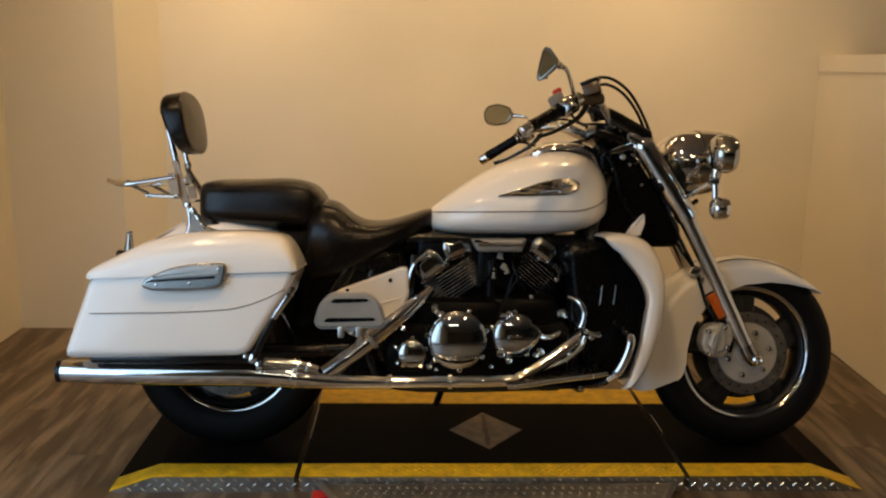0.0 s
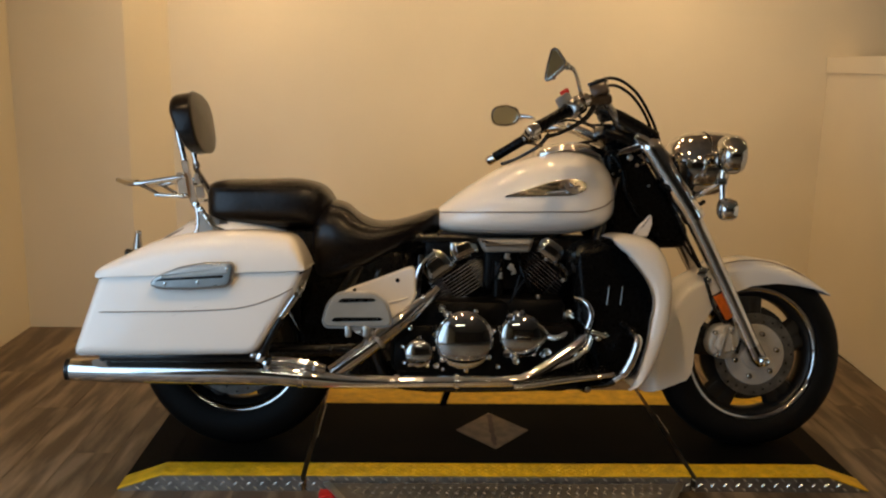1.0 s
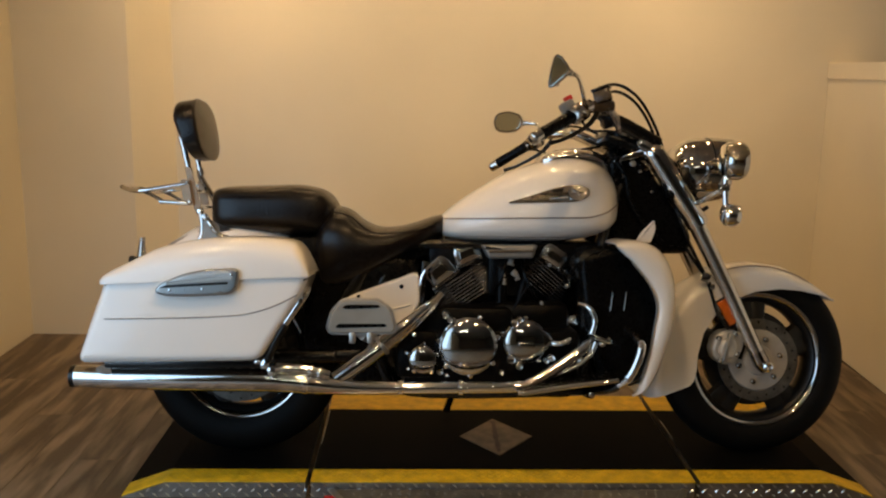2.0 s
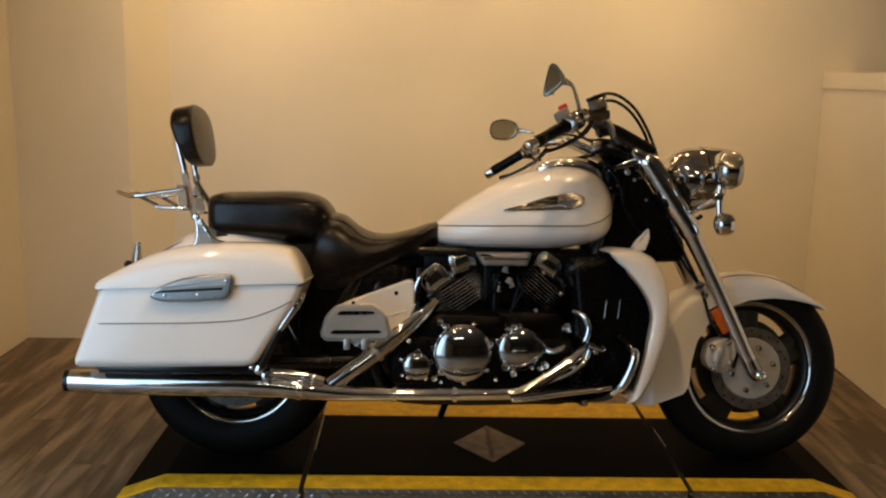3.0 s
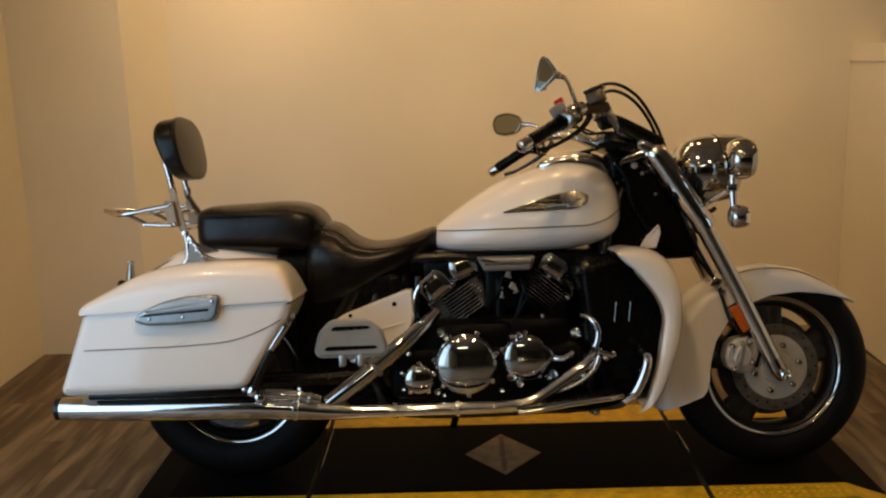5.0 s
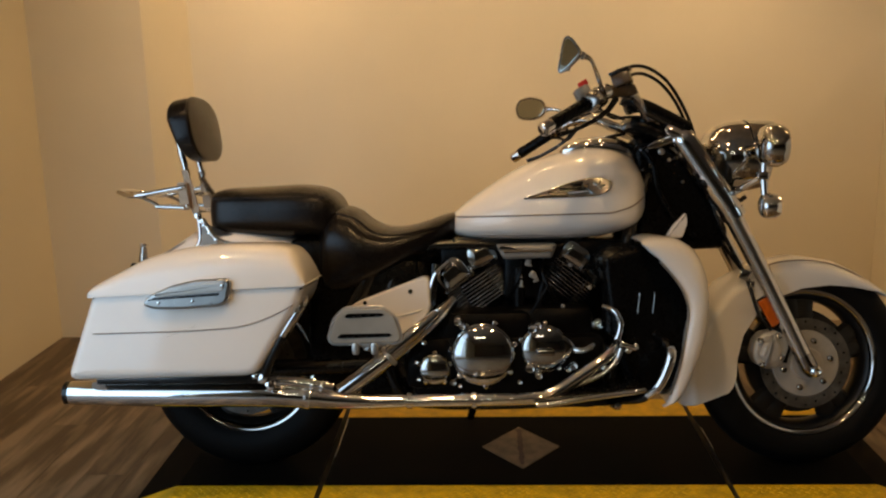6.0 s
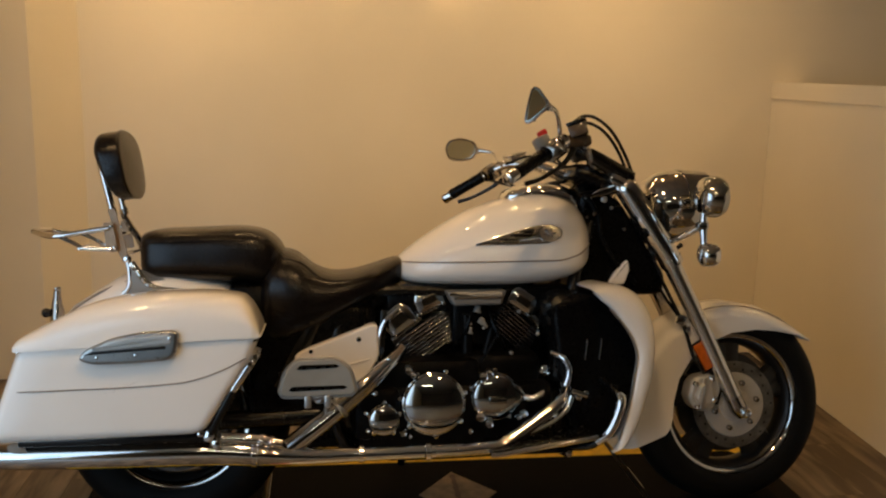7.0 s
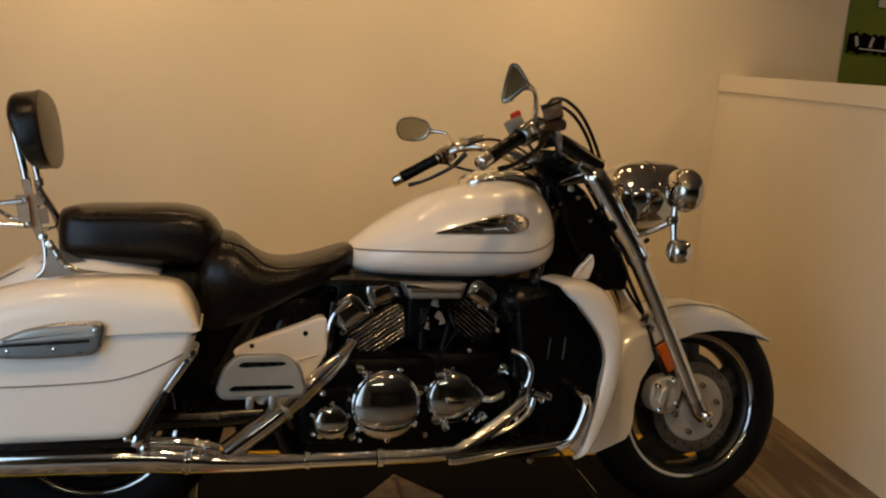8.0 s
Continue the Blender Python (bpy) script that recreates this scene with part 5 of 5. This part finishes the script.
def head_cover(x, z, tilt, w=0.085, h=0.062, y=-0.085):
    """A domed chrome head cover: a stepped lower flange, a bevelled cap and two bolts."""
    m = pose(x, y, z, 0, tilt, 0)

    def set_in(bm):
        bm.transform(m)
        return bm

    o = round_corners([(-w / 2, -h / 2), (w / 2, -h / 2), (w * 0.5, h * 0.2), (w * 0.36, h / 2), (-w * 0.36, h / 2), (-w * 0.5, h * 0.2)], 0.012, 4)
    ob = part("head_cover", set_in(pillow(o, 0.08, -0.028, 0.011, 4, 0, 0.005)), COVER_CHROME, bike, "chrome cylinder head cover")
    part("cover_flange", set_in(pillow(round_corners([(-w * 0.56, -h * 0.56), (w * 0.56, -h * 0.56), (w * 0.56, -h * 0.36), (-w * 0.56, -h * 0.36)], 0.006, 3), 0.07, -0.024, 0.004, 3)), DARK_CHROME, ob)
    part("cover_panel", set_in(pillow(round_corners([(-w * 0.3, -h * 0.24), (w * 0.3, -h * 0.24), (w * 0.26, h * 0.2), (-w * 0.26, h * 0.2)], 0.008, 3), -0.02, -0.036, 0.003, 2)), DARK_CHROME, ob, "dark recessed cover panel")
    for dx in (-0.4, 0.4):
        part("bolt", set_in(lathe([(0.006, 0), (0.006, 0.006), (0.004, 0.009), (0, 0.009)], (dx * w, -0.027, -h * 0.46), (0, -1, 0), 10)), CHROME, ob)
    return ob


head_cover(0.636, 0.605, -38, 0.098, 0.082)
head_cover(0.724, 0.662, -24, 0.090, 0.066)
head_cover(1.006, 0.655, 34, 0.092, 0.062)
head_cover(1.06, 0.59, 42, 0.07, 0.05, -0.02)
part("intake_cover", pillow(round_corners([(0.768, 0.690), (0.945, 0.692), (0.93, 0.650), (0.79, 0.648)], 0.008, 3), -0.08, -0.175, 0.01, 3), GREY_METAL, engine, "brushed intake cover under the tank")
part("intake_rib", tube([(0.79, -0.176, 0.671), (0.93, -0.176, 0.673)], 0.004, 8, 1), DARK_CHROME, engine)
part("pushrod_tube", tube([(0.866, -0.2, 0.494), (0.913, -0.2, 0.568)], 0.004, 8, 1), ENGINE_BLACK, engine)
part("airbox", box((0.85, 0, 0.60), (0.12, 0.26, 0.15), 0.02), ENGINE_BLACK, engine)
part("intake_duct", box((0.88, 0, 0.66), (0.56, 0.22, 0.08), 0.02), ENGINE_BLACK, engine)
part("coolant_hose", tube([(0.835, -0.13, 0.47), (0.835, -0.13, 0.62)], 0.018, 12, 1), ENGINE_BLACK, engine)
part("coolant_hose", tube([(0.88, -0.14, 0.47), (0.91, -0.13, 0.58)], 0.012, 10, 1), ENGINE_BLACK, engine)
part("inner_panel", box((0.84, 0.02, 0.47), (0.56, 0.10, 0.40), 0.02), ENGINE_BLACK, engine)
for x, z, dx, turn in ((0.838, 0.602, 0.010, 8), (0.842, 0.575, 0.008, 8), (0.874, 0.602, 0.016, 35), (0.884, 0.590, 0.012, -20), (0.862, 0.637, 0.016, 15)):
    part("fitting", join(box((x, -0.15, z), (dx, 0.016, 0.020), 0.003, (0, turn, 0)), box((x, -0.152, z - 0.007), (dx + 0.006, 0.012, 0.006), 0.002, (0, turn, 0))), GREY_METAL, engine)
for x, z in ((1.040, 0.562), (0.985, 0.628), (0.962, 0.508)):
    part("fitting", lathe([(0.006, 0), (0.006, 0.008), (0, 0.011)], (x, -0.15, z), (0, -1, 0), 10), GREY_METAL, engine)
part("ignition_lead", tube([(0.955, -0.12, 0.50), (0.93, -0.165, 0.545), (0.905, -0.16, 0.60), (0.90, -0.12, 0.65)], 0.0055, 8, 5), PLASTIC, engine, "black rubber ignition lead")
part("ignition_lead", tube([(0.80, -0.10, 0.52), (0.825, -0.15, 0.57), (0.845, -0.15, 0.63), (0.85, -0.10, 0.66)], 0.0055, 8, 5), PLASTIC, engine, "black rubber ignition lead")

# frame, radiator and dark inner parts
part("frame", join(*[join(tube([(1.24, s * 0.05, 0.92), (1.16, s * 0.10, 0.70), (1.13, s * 0.14, 0.45), (1.08, s * 0.15, 0.25), (0.95, s * 0.15, 0.225), (0.55, s * 0.15, 0.225), (0.46, s * 0.16, 0.30), (0.44, s * 0.15, 0.50), (0.5, s * 0.12, 0.68)], 0.019, 12, 5),
                          tube([(1.24, s * 0.04, 0.90), (1.0, s * 0.09, 0.70), (0.6, s * 0.11, 0.69), (0.25, s * 0.12, 0.66), (-0.1, s * 0.12, 0.66)], 0.017, 12, 5)) for s in (-1, 1)]), BLACK, bike, "black steel tube frame")
part("swingarm", join(*[tube([(0.5, s * 0.12, 0.34), (0.25, s * 0.13, 0.33), (0.0, s * 0.13, 0.322)], [0.03, 0.028, 0.026], 12, 4) for s in (-1, 1)], box((0.48, 0, 0.36), (0.10, 0.30, 0.14), 0.03)), BLACK, bike)
for s in (-1, 1):
    part("rear_shock", tube([(0.40, s * 0.14, 0.62), (0.30, s * 0.15, 0.42)], 0.026, 14, 1), BLACK, bike)
part("battery_box", box((0.40, 0, 0.50), (0.34, 0.28, 0.30), 0.03), PLASTIC, bike)
part("engine_hanger", box((0.585, -0.165, 0.56), (0.018, 0.012, 0.16), 0.004, (0, 4, 0)), BLACK, bike)
part("chrome_stay", tube([(0.572, -0.17, 0.49), (0.575, -0.175, 0.56), (0.592, -0.175, 0.61), (0.63, -0.17, 0.645)], 0.006, 8, 5), CHROME, bike)
radiator = part("radiator", join(box((1.20, 0, 0.47), (0.055, 0.34, 0.40), 0.01), box((1.135, -0.13, 0.53), (0.11, 0.07, 0.24), 0.03), box((1.125, -0.12, 0.63), (0.14, 0.10, 0.12), 0.04)), BLACK, bike, "black radiator and its shroud")
for k in range(16):
    part("radiator_fin", box((1.232, 0, 0.30 + 0.022 * k), (0.012, 0.30, 0.004), 0.001), BLACK, radiator)
part("radiator_shroud", pillow(round_corners([(1.07, 0.66), (1.20, 0.69), (1.30, 0.66), (1.345, 0.56), (1.35, 0.47), (1.33, 0.38), (1.27, 0.26), (1.16, 0.24), (1.10, 0.42)], 0.03, 4), -0.02, -0.192, 0.02), PLASTIC, bike, "black plastic side shroud")
for x in (1.172, 1.215):
    part("hose_clip", tube([(x, -0.194, 0.49), (x + 0.004, -0.196, 0.53), (x + 0.006, -0.194, 0.55)], 0.0022, 8, 3), DARK_CHROME, radiator)
part("air_horn", lathe([(0.0, -0.05), (0.035, -0.04), (0.045, 0), (0.04, 0.03), (0.0, 0.045)], (1.105, -0.15, 0.64), (0.2, -1, 0.1), 28), BLACK, bike)

# leg shields
SHIELD = [(1.167, 0.704, 1.169, 0.694), (1.187, 0.712, 1.192, 0.671), (1.221, 0.715, 1.221, 0.647), (1.275, 0.706, 1.26, 0.597), (1.319, 0.679, 1.283, 0.561), (1.349, 0.629, 1.296, 0.527),
          (1.364, 0.556, 1.299, 0.497), (1.359, 0.458, 1.289, 0.438), (1.34, 0.385, 1.278, 0.372), (1.311, 0.306, 1.258, 0.299), (1.277, 0.257, 1.242, 0.254), (1.241, 0.244, 1.226, 0.241)]


def leg_shield(s):
    """A curved sheet between its front and rear edges, its front rolled inwards."""
    bm = bmesh.new()
    grid = []
    for ox, oz, ix, iz in smooth_rows(SHIELD, 4):
        row = []
        for u, y in ((0, 0.272), (0.02, 0.278), (0.12, 0.285), (0.3, 0.289), (0.5, 0.289), (0.68, 0.284), (0.82, 0.273), (0.92, 0.256), (0.98, 0.234), (1.0, 0.205), (1.0, 0.15), (0.99, 0.11)):
            row.append(bm.verts.new((ix + (ox - ix) * u, s * y, iz + (oz - iz) * u)))
        grid.append(row)
    for a, b in zip(grid, grid[1:]):
        for i in range(len(a) - 1):
            bm.faces.new((a[i], a[i + 1], b[i + 1], b[i]))
    bmesh.ops.recalc_face_normals(bm, faces=bm.faces)
    bmesh.ops.solidify(bm, geom=list(bm.faces), thickness=0.004)
    return bm


for s in (-1, 1):
    shield = part("leg_shield", leg_shield(s), PEARL, bike, "pearl white curved leg shield")
    part("shield_edge", tube([(1.248, s * 0.28, 0.274), (1.276, s * 0.282, 0.37), (1.287, s * 0.284, 0.448), (1.296, s * 0.284, 0.507), (1.285, s * 0.284, 0.554), (1.26, s * 0.282, 0.597), (1.218, s * 0.28, 0.647)], 0.003, 6, 4), SATIN, shield)
    crash = part("crash_bar", tube([(1.238, s * 0.26, 0.412), (1.246, s * 0.30, 0.396), (1.234, s * 0.305, 0.350), (1.210, s * 0.30, 0.300), (1.185, s * 0.28, 0.272)], [0.011, 0.0135, 0.0135, 0.0135, 0.013], 14, 6), CHROME, bike, "chrome engine guard bar")
    part("crash_bar_leg", tube([(1.187, s * 0.282, 0.274), (1.165, s * 0.26, 0.256), (1.11, s * 0.20, 0.238), (1.06, s * 0.15, 0.23)], 0.0125, 12, 5), BLACK, crash, "black lower guard tube")
    part("crash_bar_mount", tube([(1.240, s * 0.26, 0.418), (1.22, s * 0.18, 0.43), (1.17, s * 0.14, 0.44)], 0.011, 10, 4), BLACK, crash)
part("shield_tab", pillow(round_corners([(1.27, 0.70), (1.29, 0.735), (1.33, 0.775), (1.335, 0.745), (1.32, 0.70)], 0.008, 3), -0.085, -0.105, 0.005, 3), PEARL, bike)

# exhaust
muffler = part("muffler", tube([(-0.438, -0.332, 0.3015), (-0.385, -0.332, 0.3005), (-0.28, -0.332, 0.299), (-0.1, -0.332, 0.297), (0.12, -0.33, 0.295), (0.235, -0.327, 0.285), (0.30, -0.322, 0.276), (0.40, -0.315, 0.268), (0.50, -0.308, 0.266)], [0.032, 0.0345, 0.036, 0.0375, 0.0375, 0.033, 0.027, 0.021, 0.018], 28, 5), CHROME, bike, "long polished chrome muffler")
part("muffler_tip", lathe([(0.0325, 0.008), (0.0330, -0.006), (0.027, -0.008), (0.026, 0.06), (0.0, 0.06)], (-0.438, -0.332, 0.3015), (1, 0, 0), 28), BLACK, muffler, "dark open muffler end")
for x, r in ((0.24, 0.034), (0.52, 0.0205), (0.70, 0.021)):
    part("clamp_band", lathe([(r, -0.008), (r + 0.002, -0.006), (r + 0.002, 0.006), (r, 0.008)], (x, -0.327 if x < 0.3 else -0.306, 0.2845 if x < 0.3 else 0.267), (1, 0, -0.08 if x < 0.3 else 0), 24, True), CHROME, muffler)
part("joint_pipe", tube([(0.155, -0.345, 0.333), (0.21, -0.342, 0.329), (0.262, -0.338, 0.321), (0.31, -0.334, 0.308)], [0.014, 0.016, 0.016, 0.014], 14, 4), CHROME, muffler, "short chrome joint pipe")
for x, z in ((0.256, 0.322), (0.282, 0.316)):
    part("joint_ring", lathe([(0.017, -0.005), (0.020, -0.003), (0.020, 0.003), (0.017, 0.005)], (x, -0.3385, z), (1, 0, -0.25), 20, True), CHROME, muffler)
part("exhaust_pipe", tube([(0.49, -0.308, 0.266), (0.60, -0.305, 0.266), (0.86, -0.295, 0.268), (0.92, -0.285, 0.280), (1.0, -0.27, 0.325), (1.08, -0.25, 0.378), (1.11, -0.22, 0.40), (1.115, -0.16, 0.42)], 0.0175, 18, 6), CHROME, bike, "chrome front exhaust pipe")
part("heat_shield", tube([(0.72, -0.322, 0.272), (0.79, -0.321, 0.272), (0.86, -0.31, 0.273)], 0.013, 14, 3), CHROME, bike, "chrome heat shield")
rp = [(0.328, -0.305, 0.290), (0.40, -0.295, 0.342), (0.47, -0.28, 0.395), (0.54, -0.25, 0.446), (0.60, -0.215, 0.492), (0.64, -0.17, 0.53)]
rear_pipe = part("exhaust_pipe", tube(rp, [0.028, 0.0285, 0.027, 0.024, 0.02, 0.018], 18, 6), CHROME, bike, "chrome rear exhaust pipe")
part("heat_shield", tube([(0.46, -0.292, 0.395), (0.53, -0.268, 0.45), (0.595, -0.232, 0.500)], [0.020, 0.020, 0.014], 14, 4), CHROME, rear_pipe)
part("pipe_clamp", lathe([(0.0285, -0.007), (0.031, -0.005), (0.031, 0.005), (0.0285, 0.007)], (0.462, -0.282, 0.389), (0.78, 0.16, 0.6), 22, True), SATIN, rear_pipe)
for x, z in ((0.50, 0.405), (0.545, 0.446), (0.60, 0.508), (0.56, 0.418)):
    part("bolt", lathe([(0.007, 0), (0.007, 0.012), (0, 0.015)], (x, -0.275 + (x - 0.5) * 0.5, z), (0, -1, 0.2), 10), CHROME, rear_pipe)

# foot rests
board_out = round_corners([(0.303, 0.452), (0.318, 0.505), (0.350, 0.537), (0.455, 0.538), (0.490, 0.510), (0.506, 0.452), (0.495, 0.438), (0.315, 0.436)], 0.016, 4)
fb = pillow(board_out, -0.336, -0.360, 0.007, 4, 0.004)
board = part("passenger_footboard", fb, BOARD_GREY, bike, "grey folded-up passenger footboard")
for z, x0, x1 in ((0.516, 0.348, 0.462), (0.460, 0.328, 0.482)):
    part("board_slot", pillow(round_corners([(x0, z - 0.004), (x0 + 0.012, z + 0.0055), (x1 - 0.012, z + 0.0065), (x1, z + 0.001), (x1 - 0.012, z - 0.003), (x0 + 0.01, z - 0.007)], 0.004, 3), -0.355, -0.3625, 0.0015, 2), PLASTIC, board, "black rubber grip strip")
part("board_edge", tube([(x, -0.352, z) for x, z in inset(board_out, -0.001)] + [(board_out[0][0], -0.352, board_out[0][1])], 0.0035, 6, 1), SATIN, board)
part("board_bracket", join(box((0.378, -0.345, 0.424), (0.018, 0.03, 0.034), 0.004), box((0.430, -0.345, 0.424), (0.018, 0.03, 0.034), 0.004), box((0.404, -0.335, 0.432), (0.07, 0.02, 0.014), 0.004), tube([(0.404, -0.33, 0.425), (0.42, -0.22, 0.40), (0.44, -0.16, 0.40)], 0.011, 10, 3)), SATIN, board)
part("side_cover", pillow(round_corners([(0.335, 0.512), (0.36, 0.53), (0.555, 0.602), (0.572, 0.598), (0.575, 0.51), (0.548, 0.462), (0.50, 0.418), (0.44, 0.405)], 0.014, 4), -0.10, -0.188, 0.007, 4), PEARL, bike, "pearl white side cover")
part("cover_crease", tube([(0.40, -0.1885, 0.475), (0.48, -0.1895, 0.487), (0.55, -0.189, 0.505)], 0.003, 6, 3), PEARL, bike)
part("cover_screw", lathe([(0.006, 0), (0.005, 0.003), (0, 0.003)], (0.385, -0.1885, 0.528), (0, -1, 0), 12), BLACK, bike)
part("cover_screw", lathe([(0.007, 0), (0.006, 0.003), (0, 0.003)], (0.518, -0.1885, 0.560), (0, -1, 0), 12), BLACK, bike)
fl = pillow(round_corners([(0.872, 0.270), (1.165, 0.303), (1.168, 0.290), (0.885, 0.252), (0.870, 0.255)], 0.006, 3), -0.20, -0.325, 0.004, 3)
fboard = part("rider_footboard", fl, BLACK, bike, "black rubber rider footboard with chrome edge")
part("board_edge", tube([(0.872, -0.325, 0.258), (0.90, -0.328, 0.258), (1.02, -0.328, 0.276), (1.155, -0.327, 0.294), (1.168, -0.32, 0.297)], 0.0075, 10, 5), CHROME, fboard)
part("brake_pedal", join(tube([(0.99, -0.27, 0.30), (1.06, -0.27, 0.33), (1.10, -0.265, 0.365), (1.115, -0.26, 0.40)], 0.008, 10, 5), box((1.13, -0.265, 0.412), (0.05, 0.05, 0.014), 0.004, (0, 20, 0))), CHROME, bike, "chrome foot brake pedal")
for x, z in ((1.135, 0.395), (1.155, 0.405), (1.07, 0.345)):
    part("fitting", lathe([(0.009, 0), (0.009, 0.012), (0, 0.016)], (x, -0.25, z), (0, -1, 0), 10), CHROME, bike)
part("footboard_bracket", join(box((1.0, -0.2, 0.245), (0.16, 0.12, 0.02), 0.006), tube([(1.10, -0.28, 0.25), (1.10, -0.25, 0.235), (1.09, -0.16, 0.23)], 0.011, 10, 3)), BLACK, bike)
part("bracket_ball", lathe([(0.0, -0.012), (0.010, -0.006), (0.012, 0.0), (0.009, 0.008), (0, 0.011)], (1.10, -0.285, 0.243), (0, -1, 0), 16), CHROME, bike)
part("side_stand", tube([(0.72, 0.16, 0.22), (0.70, 0.26, 0.13), (0.68, 0.31, 0.057)], 0.013, 10, 4), BLACK, bike, "black side stand resting on the mat")

# ---------- banner on the wall beyond the partition ----------
banner = thing("banner", "green cloth banner with a dark ragged title bar", "banner")
BX0, BX1, BZ0, BZ1 = 3.215, 4.8, 1.02, 2.3
cloth = bmesh.new()
cols = []
for x in np.linspace(BX0, BX1, 24):
    y = BACK_Y - 0.012 - 0.004 * math.sin(x * 9)
    cols.append([cloth.verts.new((x, y + d, z)) for d in (0, 0.003) for z in (BZ0, BZ1)])
for a, b in zip(cols, cols[1:]):
    cloth.faces.new((a[0], b[0], b[1], a[1])), cloth.faces.new((a[2], a[3], b[3], b[2]))
    cloth.faces.new((a[1], b[1], b[3], a[3])), cloth.faces.new((a[0], a[2], b[2], b[0]))
part("cloth", cloth, GREEN, banner)
ragged, bar_random = bmesh.new(), random.Random(7)
top = [(BX0 + 0.012 + 0.83 * k / 40, 1.553 + bar_random.uniform(-0.012, 0.018)) for k in range(41)]
low = [(BX0 + 0.012 + 0.83 * k / 40, 1.460 + bar_random.uniform(-0.016, 0.010)) for k in range(41)]
for k in range(40):
    ragged.faces.new([ragged.verts.new((x, BACK_Y - 0.0195, z)) for x, z in (low[k], low[k + 1], top[k + 1], top[k])])
bmesh.ops.remove_doubles(ragged, verts=ragged.verts, dist=1e-5)
part("title_bar", ragged, PLASTIC, banner, "dark ragged title shape")
for k in range(9):
    h, w = bar_random.uniform(0.045, 0.07), bar_random.uniform(0.010, 0.020)
    part("title_stroke", box((BX0 + 0.06 + 0.085 * k, BACK_Y - 0.022, 1.512), (w, 0.003, h), 0.001, (0, bar_random.uniform(-22, 22), 0)), PALE, banner)
part("title_rule", box((BX0 + 0.45, BACK_Y - 0.022, 1.472), (0.74, 0.003, 0.006), 0.001, (0, 1, 0)), PALE, banner)
part("banner_patch", box((BX0 + 0.55, BACK_Y - 0.018, 1.84), (0.8, 0.003, 0.32), 0.002), PALE, banner, "pale printed panel")

# ---------- floor planks ----------
PL, PW, PT = 1.22, 0.148, 0.007
plank_mesh = None
for i in range(-1, 28):
    for j in range(-1, 10):
        cx, cy = LEFT_X + (i + 0.5) * PW, BACK_Y - 0.61 - j * PL + (0.41 * i) % PL
        if cy > BACK_Y + 0.6 or cy < FRONT_Y - 0.5 or cx > RIGHT_X + 0.12:
            continue
        if plank_mesh is None:
            ob = part("plank", box((0, 0, 0), (PW - 0.0008, PL - 0.0008, PT), 0.0006, seg=1), PLANK, floor)
            plank_mesh = ob.data
        else:
            ob = new("plank", plank_mesh)
            ob.parent = floor
        ob.matrix_local = pose(cx, cy, FLOOR_Z - PT / 2)
